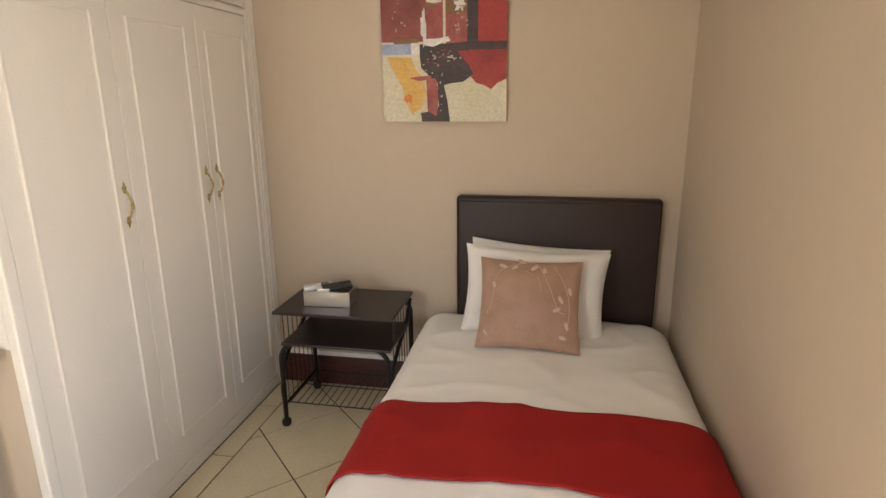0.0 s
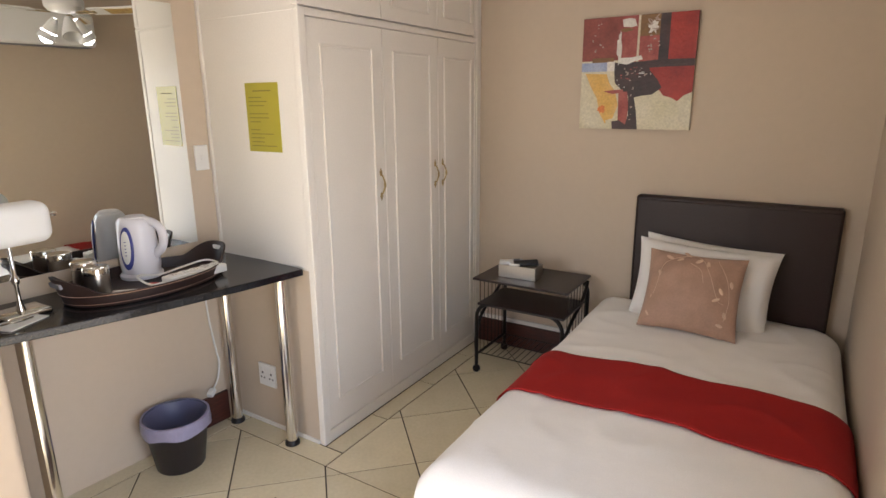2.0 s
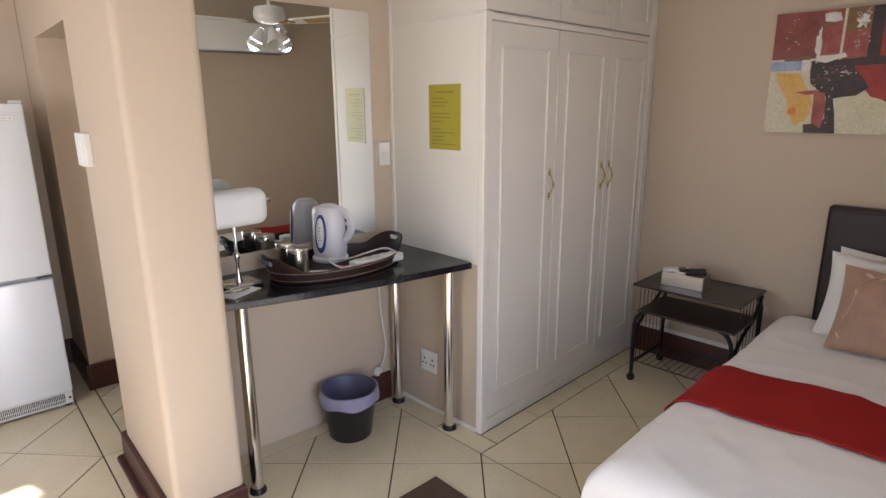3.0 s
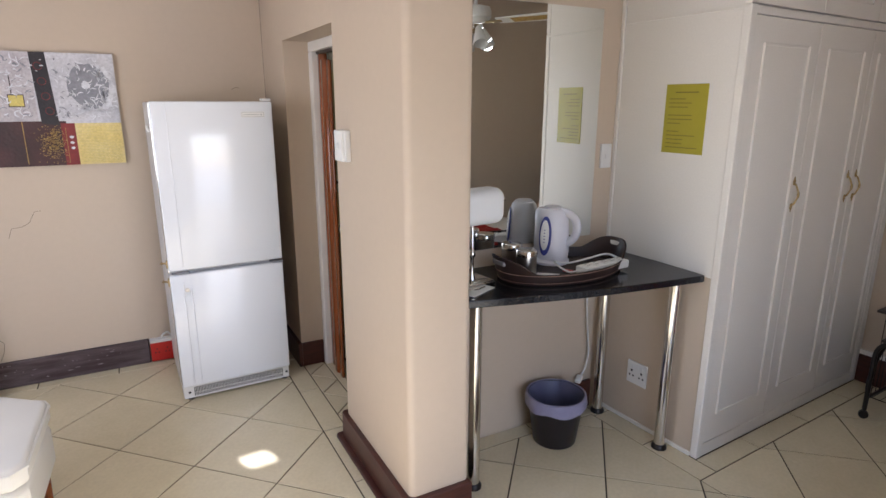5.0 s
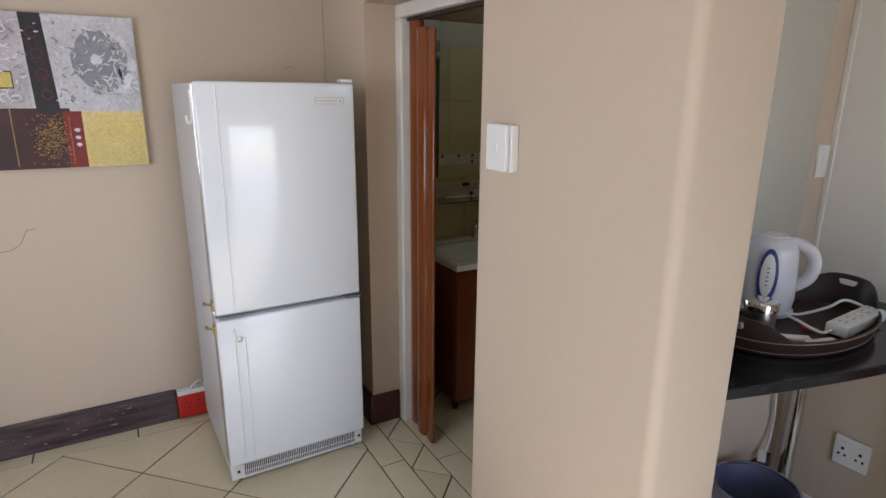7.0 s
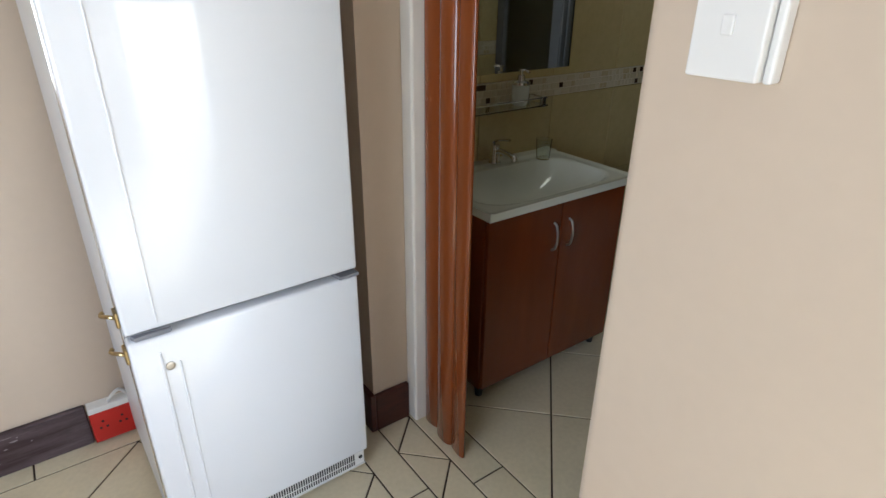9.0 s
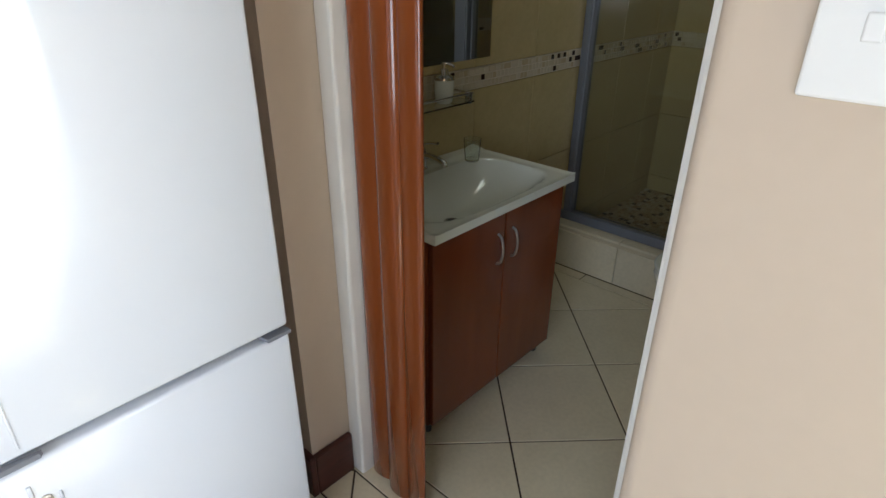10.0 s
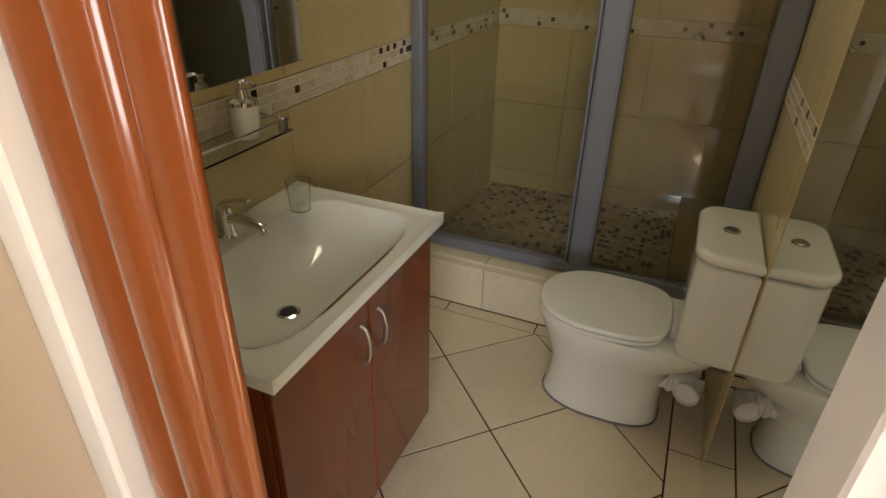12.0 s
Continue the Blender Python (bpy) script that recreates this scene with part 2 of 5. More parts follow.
def tube(points, r, seg=10, bm=None, closed=False, flat=1.0):
    one = bmesh.new()
    pts = [Vector(p) for p in points]
    loops, up = [], None
    for i, p in enumerate(pts):
        a = pts[i - 1] if i or closed else p
        b = pts[(i + 1) % len(pts)] if i < len(pts) - 1 or closed else p
        d = (b - a).normalized()
        if up is None:
            up = Vector((0, 0, 1)) if abs(d.z) < 0.9 else Vector((1, 0, 0))
        side = d.cross(up).normalized()
        up = side.cross(d).normalized()
        loops.append([one.verts.new(p + side * r * math.cos(2 * math.pi * k / seg) + up * r * flat * math.sin(2 * math.pi * k / seg)) for k in range(seg)])
    pairs = list(zip(loops, loops[1:])) + ([(loops[-1], loops[0])] if closed else [])
    for a, b in pairs:
        for k in range(seg):
            one.faces.new((a[k], a[(k + 1) % seg], b[(k + 1) % seg], b[k]))
    if not closed:
        one.faces.new(loops[0][::-1])
        one.faces.new(loops[-1])
    bmesh.ops.recalc_face_normals(one, faces=one.faces)
    return join(bm, one)


def curve(points, n=8):
    """A smooth line through the points."""
    p = [Vector(q) for q in points]
    p = [2 * p[0] - p[1]] + p + [2 * p[-1] - p[-2]]
    out = []
    for i in range(1, len(p) - 2):
        for k in range(n):
            t = k / n
            out.append(0.5 * ((2 * p[i]) + (p[i + 1] - p[i - 1]) * t + (2 * p[i - 1] - 5 * p[i] + 4 * p[i + 1] - p[i + 2]) * t * t + (3 * p[i] - p[i - 1] - 3 * p[i + 1] + p[i + 2]) * t ** 3))
    return out + [p[-2]]


def slab(outline, z0, z1, bevel=0.0, seg=2, bm=None):
    """An upright prism over an outline of (x, y)."""
    one = bmesh.new()
    bottom = [one.verts.new((x, y, z0)) for x, y in outline]
    f = one.faces.new(bottom)
    top = bmesh.ops.extrude_face_region(one, geom=[f])
    bmesh.ops.translate(one, vec=(0, 0, z1 - z0), verts=[v for v in top["geom"] if isinstance(v, bmesh.types.BMVert)])
    bmesh.ops.recalc_face_normals(one, faces=one.faces)
    if bevel:
        bmesh.ops.bevel(one, geom=[e for e in one.edges if abs(e.verts[0].co.z - e.verts[1].co.z) < 1e-6], offset=bevel, segments=seg, affect="EDGES", profile=0.5)
    return join(bm, one)


def turned(bm, m):
    bmesh.ops.transform(bm, matrix=m, verts=bm.verts)
    return bm


def grid(nx, ny, f, thick=0.0):
    """A sheet of nx by ny cells; f(u, v) gives the place."""
    bm = bmesh.new()
    v = [[bm.verts.new(f(i / nx, j / ny)) for j in range(ny + 1)] for i in range(nx + 1)]
    for i in range(nx):
        for j in range(ny):
            bm.faces.new((v[i][j], v[i + 1][j], v[i + 1][j + 1], v[i][j + 1]))
    if thick:
        bmesh.ops.solidify(bm, geom=bm.faces[:], thickness=thick)
    return bm


def structure(name, bm, mat, label, smooth=False, m=None):
    ob = part(name, bm, mat, None, label, smooth, m)
    ob["kind"] = "structure"
    return ob
# ---------- the setting ----------
# The bedroom's walls stand 3.4 degrees off the kitchen's: its own axes start at the foot of the cupboard's corner.
BED = Matrix.Translation((-1.25, 1.12, 0)) @ pose(0, 0, 0, 0, 0, 3.4)
H = 2.55            # ceiling
BED_WALL, EAST = 1.55, 2.09

structure("ground", box(-40, 40, -40, 40, -0.5, -0.06), CONCRETE, "sunlit paved ground around the house")
structure("floor", box(-3.8, 1.3, -3.0, 3.1, -0.055, -0.004), GROUT, "dark brown grout bed under the floor tiles")
structure("ceiling", box(-3.9, 1.12, -3.1, 3.2, H, H + 0.1), CEIL, "white painted ceiling")
structure("wall_kitchen", box(-3.85, -3.635, -3.0, -0.2, -0.05, H), WALL, "beige painted kitchen wall with hairline cracks")
structure("wall_south", box(-3.85, -2.3, -3.0, -2.85, -0.05, H, bm=box(-0.8, 1.5, -3.0, -2.85, -0.05, H, bm=box(-2.3, -0.8, -3.0, -2.85, -0.05, 0.95, bm=box(-2.3, -0.8, -3.0, -2.85, 2.05, H)))), WALL, "beige painted wall with a window opening")
structure("wall_north", box(-0.1, EAST + 0.1, BED_WALL, BED_WALL + 0.15, -0.05, H), WALL, "beige painted wall behind the bed", m=BED)
E0, E1 = -2.05, -0.90     # the glazed door's opening in the east wall
V0, V1 = -0.87, -0.70     # an added, unseen slot over it that shapes the small sun patch indoors
bm = box(EAST, EAST + 0.15, -0.60, BED_WALL + 0.15, -0.05, H)
bm = box(EAST, EAST + 0.15, -4.3, E0, -0.05, H, bm=bm)
bm = box(EAST, EAST + 0.15, E1, -0.60, -0.05, 1.98, bm=bm)
bm = box(EAST, EAST + 0.15, E0, -0.60, 1.98, 2.115, bm=bm)
bm = box(EAST, EAST + 0.15, E0, V0, 2.115, H, bm=bm)
bm = box(EAST, EAST + 0.15, V1, -0.60, 2.115, H, bm=bm)
bm = box(EAST, EAST + 0.15, V0, V1, 2.280, H, bm=bm)
structure("wall_east", bm, WALL, "beige painted wall beside the bed with a glazed door opening", m=BED)
bm = box(EAST + 0.02, EAST + 0.09, E0, E0 + 0.06, 0, 1.98, 0.004)
bm = box(EAST + 0.02, EAST + 0.09, E1 - 0.06, E1, 0, 1.98, 0.004, bm=bm)
bm = box(EAST + 0.02, EAST + 0.09, E0 + 0.06, E1 - 0.06, 1.92, 1.98, 0.004, bm=bm)
structure("door_east", bm, WHITE_FRAME, "white frame of the glazed door", m=BED)

# door wall: a plain piece, the recess with its lintel, and the stub wall with rounded corners
structure("wall_door_side", box(-3.635, -3.11, -0.24, -0.02, -0.05, H, 0.0, bm=box(-3.635, -3.108, -0.085, 0.0, -0.05, H)), WALL, "beige painted wall beside the bathroom door")
structure("lintel", box(-3.11, -2.19, -0.24, -0.0, 1.955, H), WALL, "beige painted wall over the bathroom door")


def rounded(x0, x1, y0, y1, r, corners, n=6):
    pts = []
    for cx, cy, a, key in ((x0, y0, 180, "sw"), (x1, y0, 270, "se"), (x1, y1, 0, "ne"), (x0, y1, 90, "nw")):
        k = r if key in corners else 0
        ox, oy = cx + (k if cx == x0 else -k), cy + (k if cy == y0 else -k)
        steps = n if k else 0
        for i in range(steps + 1):
            t = radians(a + (90 * i / steps if steps else 0))
            pts.append((ox + k * math.cos(t), oy + k * math.sin(t)))
    return pts


structure("wall_stub", slab(rounded(-2.19, -1.455, -0.262, 0.0, 0.027, ("sw", "se", "ne")), -0.05, H), WALL, "beige painted stub wall with soft rounded corners", smooth=True)
structure("wall_mirror", box(-2.11, -1.88, 0.0, 3.0, -0.05, H), WALL, "beige painted wall behind the mirror")
# the high gap in the west wall is assumed, made for the fill lamp
structure("wall_bath_west", box(-3.6, -3.465, 0.0, 3.0, -0.05, 2.10, bm=box(-3.6, -3.465, 0.0, 0.9, 2.10, H, bm=box(-3.6, -3.465, 1.5, 3.0, 2.10, H, bm=box(-3.6, -3.465, 0.9, 1.5, 2.45, H)))), BATH_GROUT, "bathroom wall under its tiles")
structure("wall_bath_north", box(-3.465, -2.11, 2.80, 3.0, -0.05, H), BATH_GROUT, "shower wall under its tiles")
structure("wall_bath_east", box(-2.114, -2.1102, 1.054, 2.80, -0.05, H), BATH_GROUT, "bathroom wall under its tiles")

# door frame in the recess
bm = box(-3.11, -3.05, -0.10, 0.0, 0, 1.90, 0.008)
bm = box(-2.25, -2.19, -0.10, 0.0, 0, 1.90, 0.008, bm=bm)
bm = box(-3.11, -2.19, -0.10, 0.0, 1.90, 1.955, 0.008, bm=bm)
structure("door_frame", bm, WHITE_FRAME, "white painted bathroom door frame")


bm = box(-3.635, -3.613, -2.85, -1.085, 0, 0.16, 0.006)
worn = structure("baseboard", bm, WORN, "worn dark plum-brown skirting with chipped paint")
rnd = random.Random(21)
for k in range(34):
    y, z = -2.3 + 1.2 * rnd.random(), 0.03 + 0.115 * rnd.random()
    w, h = 0.003 + 0.014 * rnd.random() ** 3, 0.001 + 0.0028 * rnd.random()
    chip = slab([(y + w * math.cos(q) * (0.7 + 0.5 * rnd.random()), z + h * math.sin(q) * (0.6 + 0.8 * rnd.random())) for q in [math.pi * i / 4 for i in range(8)]], 0, 0.0006)
    part("paint_chip", turned(chip, Matrix(((0, 0, 1, -3.6131), (1, 0, 0, 0), (0, 1, 0, 0), (0, 0, 0, 1)))), CHIP, worn, "pale chip in the paint")
structure("baseboard", box(-3.635, -3.613, -0.95, -0.24, 0, 0.16, 0.005, bm=box(-3.613, -3.09, -0.262, -0.24, 0, 0.16, 0.005)), MAHOG, "dark mahogany skirting beside the fridge")
structure("baseboard", box(-3.11, -3.09, -0.24, -0.102, 0, 0.155, 0.005), MAHOG, "dark mahogany skirting in the door recess")
bm = slab(rounded(-2.212, -1.433, -0.284, 0.0, 0.02, ("sw", "se")), 0, 0.15, 0.006)
structure("baseboard", bm, MAHOG, "red-brown mahogany skirting round the stub wall")
structure("baseboard", slab(rounded(-2.235, -1.405, -0.31, 0.0, 0.02, ("sw", "se")), 0, 0.022, 0.006), MAHOG, "red-brown quarter bead at the skirting's foot")
structure("baseboard", box(-1.88, -1.862, 0.86, 1.02, 0, 0.16, 0.004), MAHOG, "short dark mahogany skirting piece under the desk")
structure("baseboard", box(0.0, EAST, BED_WALL - 0.02, BED_WALL, 0, 0.17, 0.004), MAHOG, "dark mahogany skirting behind the nightstand", m=BED)
structure("trim", box(0.0, EAST, BED_WALL - 0.016, BED_WALL, 0.171, 0.20, 0.004), WHITE_FRAME, "white bead over the skirting", m=BED)

# ---------- built-in cupboard ----------
cup = thing("built_in_cupboard", BED, "cream painted built-in cupboard with panelled doors and brass handles", "wardrobe")
bm = box(-0.60, -0.022, 0.012, BED_WALL, 0, H)
part("body", bm, CREAM, cup)
part("side_panel", slab([(-0.632, 0.0), (-0.0, 0.0), (-0.0, 0.012), (-0.632, 0.012)], 0.88, H), CREAM, cup, "cream painted side panel above the desk")
part("lower_side", box(-0.632, -0.03, 0.002, 0.012, 0, 0.879), WALL, cup, "beige painted side below the desk")
part("side_bead", box(-0.632, -0.612, -0.012, 0.0, 0.9, H, 0.004, bm=box(-0.61, 0.0, -0.007, 0.0, 1.985, 1.992)), CREAM, cup)
part("side_foot", box(-0.62, -0.03, -0.008, 0.002, 0, 0.02, 0.003), WHITE_FRAME, cup, "thin white bead at the foot")
bm = box(-0.03, 0.006, -0.004, 0.038, 0, 2.0, 0.005)
bm = box(-0.03, 0.006, BED_WALL - 0.055, BED_WALL - 0.002, 0, H, 0.005, bm=bm)
bm = box(-0.02, 0.004, BED_WALL - 0.075, BED_WALL - 0.06, 0, H, 0.003, bm=bm)
bm = box(-0.03, 0.003, 0.038, BED_WALL - 0.076, 0, 0.065, 0.003, bm=bm)
bm = box(-0.03, 0.003, 0.038, BED_WALL - 0.076, 1.965, 1.995, 0.003, bm=bm)
bm = box(-0.03, 0.006, -0.004, 0.038, 2.004, H, 0.005, bm=bm)
part("face_frame", bm, CREAM, cup)


def bead_frame(door, y0, y1, z0, z1, x, w=0.011, t=0.010):
    """A raised bead round a door's panel, in four strips."""
    for a, b, c, d, k in ((y0, y0 + w, z0, z1, 1), (y1 - w, y1, z0, z1, 1), (y0 + w, y1 - w, z0, z0 + w, 0.5), (y0 + w, y1 - w, z1 - w, z1, 0.5)):
        part("bead_strip", box(x - 0.001, x + t * k, a, b, c, d, 0.004 * k), CREAM, door)


def handle(parent, y, z, x=0.0):
    """A small bow handle with leaf ends, upright."""
    bm = tube(curve([(x + 0.004, y, z - 0.052), (x + 0.016, y, z - 0.038), (x + 0.028, y, z), (x + 0.016, y, z + 0.038), (x + 0.004, y, z + 0.052)], 5), 0.0042, 8)
    bm = lathe([(0.0045, -0.014), (0.0062, 0), (0.0045, 0.014)], 10, x + 0.0275, y, bm=turned(bm, Matrix.Translation((0, 0, -z))))
    turned(bm, Matrix.Translation((0, 0, z)))
    for s in (-1, 1):
        for k, (dy, dz, r) in enumerate(((0, 0.052, 0.010), (0.006, 0.062, 0.006), (-0.006, 0.062, 0.006), (0, 0.070, 0.0065), (0, 0.079, 0.004))):
            one = bmesh.new()
            bmesh.ops.create_uvsphere(one, u_segments=10, v_segments=6, radius=r)
            bmesh.ops.scale(one, vec=(0.42, 1, 1.1), verts=one.verts)
            bmesh.ops.translate(one, vec=(x + 0.003, y + dy, z + s * dz), verts=one.verts)
            bm = join(bm, one)
    return part("handle", bm, BRASS, parent, "aged brass bow handle with leaf ends", smooth=True)


DOORS = ((0.042, 0.548, 0.113, 0.468, 0.505), (0.552, 1.048, 0.628, 0.966, 1.008), (1.052, BED_WALL - 0.08, 1.108, 1.424, 1.090))
for a, b, c, d, hy in DOORS:
    door = part("door", box(-0.021, 0.0, a, b, 0.068, 1.962, 0.002), CREAM, cup, "cream painted cupboard door with beaded panel")
    bead_frame(door, c, d, 0.20, 1.862, 0.0)
    handle(door, hy, 1.215)
for a, b, c, d, hy in DOORS:
    door = part("top_door", box(-0.021, 0.0, a, b, 2.004, 2.52, 0.002), CREAM, cup, "cream painted upper cupboard door")
    bead_frame(door, c, d, 2.07, 2.46, 0.0)

# ---------- bed ----------
bed = thing("bed", BED, "single bed with white bedding and dark headboard against the wall", "bed")
part("base", box(1.06, 1.98, -0.40, 1.46, 0.10, 0.28, 0.02), LEATHER, bed, "dark upholstered bed base")
for x, y in ((1.12, -0.3), (1.92, -0.3), (1.12, 1.36), (1.92, 1.36)):
    part("leg", lathe([(0.022, 0), (0.03, 0.10)], 14, x, y), BLACKWOOD, bed)
part("mattress", box(1.03, 2.0, -0.44, 1.475, 0.28, 0.45, 0.05, 4), LINEN, bed, "white mattress", smooth=True)
hb = part("headboard", box(1.033, 2.0, 1.475, 1.545, 0.15, 1.108, 0.018, 4), LEATHER, bed, "padded dark brown leatherette headboard", smooth=True)
part("headboard_seam", tube([(1.045, 1.4745, 0.16), (1.045, 1.4745, 1.085), (1.988, 1.4745, 1.085), (1.988, 1.4745, 0.16)], 0.004, 6), LEATHER, hb)


def duvet_height(u, v):
    q = Vector((u * 2.3 + 0.5 * v, v * 4.1, 0.7))
    ridge = 1 - abs(noise.noise(q)) * 2.6
    w = 0.004 * math.sin(u * 9 + v * 4) + 0.010 * noise.noise(Vector((u * 2.6, v * 2.6, 0.7))) + 0.008 * max(0, ridge) ** 3 + 0.0025 * noise.noise(Vector((u * 13, v * 11, 2.0)))
    return w


def duvet(i, j):
    """Across (0 left hang .. 1 right hang) and along (0 foot hang .. 1 head)."""
    top = 0.500
    edge_l, edge_r, foot = 0.915, 2.022, -0.44
    s, t = i * 1.75 - 0.32, -0.92 + j * 2.36          # arc lengths over the bed's width and length
    def fold(s, edge_a, edge_b):
        r = 0.11
        if s < r:
            k = (r - s) / r
            if k < 1.57:
                return edge_a + r - r * math.sin(k) * 1.0, r - r * math.cos(k)
            return edge_a - 0.0 - (k - 1.57) * r * 0.18, r + (k - 1.57) * r
        w = edge_b - edge_a
        if s > w - r:
            k = (s - (w - r)) / r
            if k < 1.57:
                return edge_b - r + r * math.sin(k), r - r * math.cos(k)
            return edge_b, r + (k - 1.57) * r
        return edge_a + s, 0.0
    u, du = fold(s, edge_l - 0.05, edge_r + 0.05)
    v, dv = fold(t - foot + 0.04, foot - 0.04, 9)
    drop = max(du, dv) if min(du, dv) < 0.02 else math.hypot(du, dv) * 0.92
    z = top - drop + duvet_height(u, v) * (1 if drop < 0.08 else 0.5)
    if drop > 0.08:
        wave = 0.012 * math.sin((v if du > dv else u) * 17 + 1.3) * min(1, drop * 4)
        if du > dv:
            u += wave * (-1 if s < 0.5 else 0)
        else:
            v -= wave
    if s > 0.9:
        u = min(u, 2.072)
    crown = 0.02 * math.sin(math.pi * min(1, max(0, (u - 1.0) / 1.0)))
    return Vector((u, v, max(0.07, z + crown)))


cover = part("duvet", grid(90, 120, duvet), LINEN, None, smooth=True, m=BED)
tagged(cover, "white cotton duvet cover draped over the single bed", "duvet")
cover.matrix_basis = BED
mod = cover.modifiers.new("thick", "SOLIDIFY")
mod.thickness, mod.offset = 0.012, -1


def runner(i, j):
    ii = i
    p = duvet(0.03 + ii * 0.94, 0.5)
    near, far = 0.122 - 0.01 * ii, 0.545 + 0.004 * math.sin(ii * 9)
    v = near + (far - near) * j
    jj = (v + 0.92) / 2.36
    q = duvet(0.03 + ii * 0.94, jj)
    lift = 0.006 + 0.0025 * math.sin(ii * 26 + j * 3)
    n_out = Vector((-1, 0, 0.2)) if ii < 0.2 else Vector((1, 0, 0.2)) if ii > 0.83 else Vector((0, 0, 1))
    q = q + n_out.normalized() * lift
    q.z += 0.003 if 0.15 < ii < 0.88 else 0.006
    return q


cloth = part("bed_runner", grid(80, 26, runner), RED, None, smooth=True, m=BED)
tagged(cloth, "crimson cloth runner laid across the white duvet", "bed runner")
mod = cloth.modifiers.new("thick", "SOLIDIFY")
mod.thickness, mod.offset = 0.005, 1


def pillow(w, h, d, seed, pinch=0.5, n=28):
    """A stuffed pillow standing in x and z, centred, with ears at its corners."""
    bm = bmesh.new()
    side = []
    for s in (-1, 1):
        v = []
        for i in range(n + 1):
            row = []
            for j in range(n + 1):
                a, b = 2 * i / n - 1, 2 * j / n - 1
                pull = 1 - 0.07 * (1 - abs(b) ** 2) * abs(a) ** 3
                pull2 = 1 - 0.07 * (1 - abs(a) ** 2) * abs(b) ** 3
                x, z = a * w / 2 * pull, b * h / 2 * pull2
                t = max(0, (1 - a * a) * (1 - b * b)) ** pinch * d / 2
                t += 0.007 * noise.noise(Vector((a * 3 + seed, b * 3, s))) * min(1, t * 30)
                t += 0.004 * math.sin(7 * a * b + 5 * (a + s * b) + seed) * min(1, t * 25)
                row.append(bm.verts.new((x, s * t, z)))
            v.append(row)
        for i in range(n):
            for j in range(n):
                f = (v[i][j], v[i + 1][j], v[i + 1][j + 1], v[i][j + 1])
                bm.faces.new(f if s < 0 else f[::-1])
    bmesh.ops.remove_doubles(bm, verts=bm.verts, dist=0.0006)
    return bm


p = part("pillow", pillow(0.66, 0.44, 0.17, 1.0, 0.42), LINEN, None, smooth=True, m=BED @ pose(1.435, 1.40, 0.678, -12, 4, 1))
tagged(p, "white cotton pillow leaning on the headboard", "pillow", "pillows on the bed")
p = part("pillow", pillow(0.665, 0.43, 0.20, 4.0, 0.42), LINEN, None, smooth=True, m=BED @ pose(1.428, 1.29, 0.685, -15, 2.5, 0))
tagged(p, "plump white cotton pillow in front of another", "pillow", "pillows on the bed")
cush = part("cushion", pillow(0.45, 0.405, 0.13, 7.5, 0.5), TAUPE, None, smooth=True, m=BED @ pose(1.415, 1.115, 0.70, -28, 1.0, 1))
tagged(cush, "dusty pink satin cushion with pale embroidered vines", "cushion")


def on_cushion(a, b):
    t = max(0, (1 - a * a) * (1 - b * b)) ** 0.5 * 0.0685
    return Vector((a * 0.200, -t - 0.002, b * 0.197))


def stitch(pts, r=0.0016):
    return tube([on_cushion(*q.xy) for q in curve([(a, b, 0) for a, b in pts], 6)], r, 5)


bm = stitch([(-0.92, -0.6), (-0.8, 0.0), (-0.7, 0.6), (-0.3, 0.85), (0.1, 0.88), (0.35, 0.5), (0.6, -0.1), (0.75, -0.2)])
bm = join(bm, stitch([(0.5, 0.85), (0.75, 0.4), (0.85, -0.1), (0.8, -0.6)]))
bm = join(bm, stitch([(-0.1, 0.7), (0.15, 0.55), (0.25, 0.25)]))
part("embroidery", bm, VINE, cush, "pale embroidered vine", smooth=True)
rnd = random.Random(5)
bm = None
for a, b, ang in ((-0.75, 0.35, 60), (-0.6, 0.8, 20), (-0.35, 0.75, -40), (-0.2, 0.92, 30), (0.08, 0.78, -30), (0.3, 0.7, 80), (0.66, 0.1, 60), (0.58, -0.12, -30), (0.8, -0.45, 70), (0.72, -0.7, 20), (0.85, 0.3, 80), (-0.85, -0.3, 80), (-0.88, -0.7, 40)):
    leaf = bmesh.new()
    bmesh.ops.create_uvsphere(leaf, u_segments=8, v_segments=5, radius=1)
    bmesh.ops.scale(leaf, vec=(0.019, 0.0016, 0.0085), verts=leaf.verts)
    bmesh.ops.rotate(leaf, matrix=Matrix.Rotation(radians(ang), 3, "Y"), verts=leaf.verts)
    bmesh.ops.translate(leaf, vec=on_cushion(a, b), verts=leaf.verts)
    part("embroidery_leaf", leaf, VINE, cush, "pale embroidered leaf", smooth=True)

# ---------- fridge ----------
fr = thing("fridge_freezer", pose(-3.0, -0.645, 0, 0, 0, 1.0), "tall white two-door fridge freezer standing in the corner", "fridge")
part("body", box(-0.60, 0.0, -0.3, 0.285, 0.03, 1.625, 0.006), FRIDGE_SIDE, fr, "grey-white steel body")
up = part("upper_door", box(0.012, 0.06, -0.303, 0.288, 0.762, 1.63, 0.009, 3), FRIDGE, fr, "white enamelled upper door", smooth=True)
lo = part("lower_door", box(0.012, 0.06, -0.303, 0.288, 0.095, 0.742, 0.009, 3), FRIDGE, fr, "white enamelled lower door", smooth=True)
part("door_seal", box(0.0, 0.012, -0.28, 0.28, 0.77, 1.62, bm=box(0.0, 0.012, -0.28, 0.28, 0.10, 0.735)), RUBBER, fr)
part("moulded_rib", box(0.058, 0.0625, -0.235, -0.231, 0.78, 1.62, 0.001), FRIDGE, up)
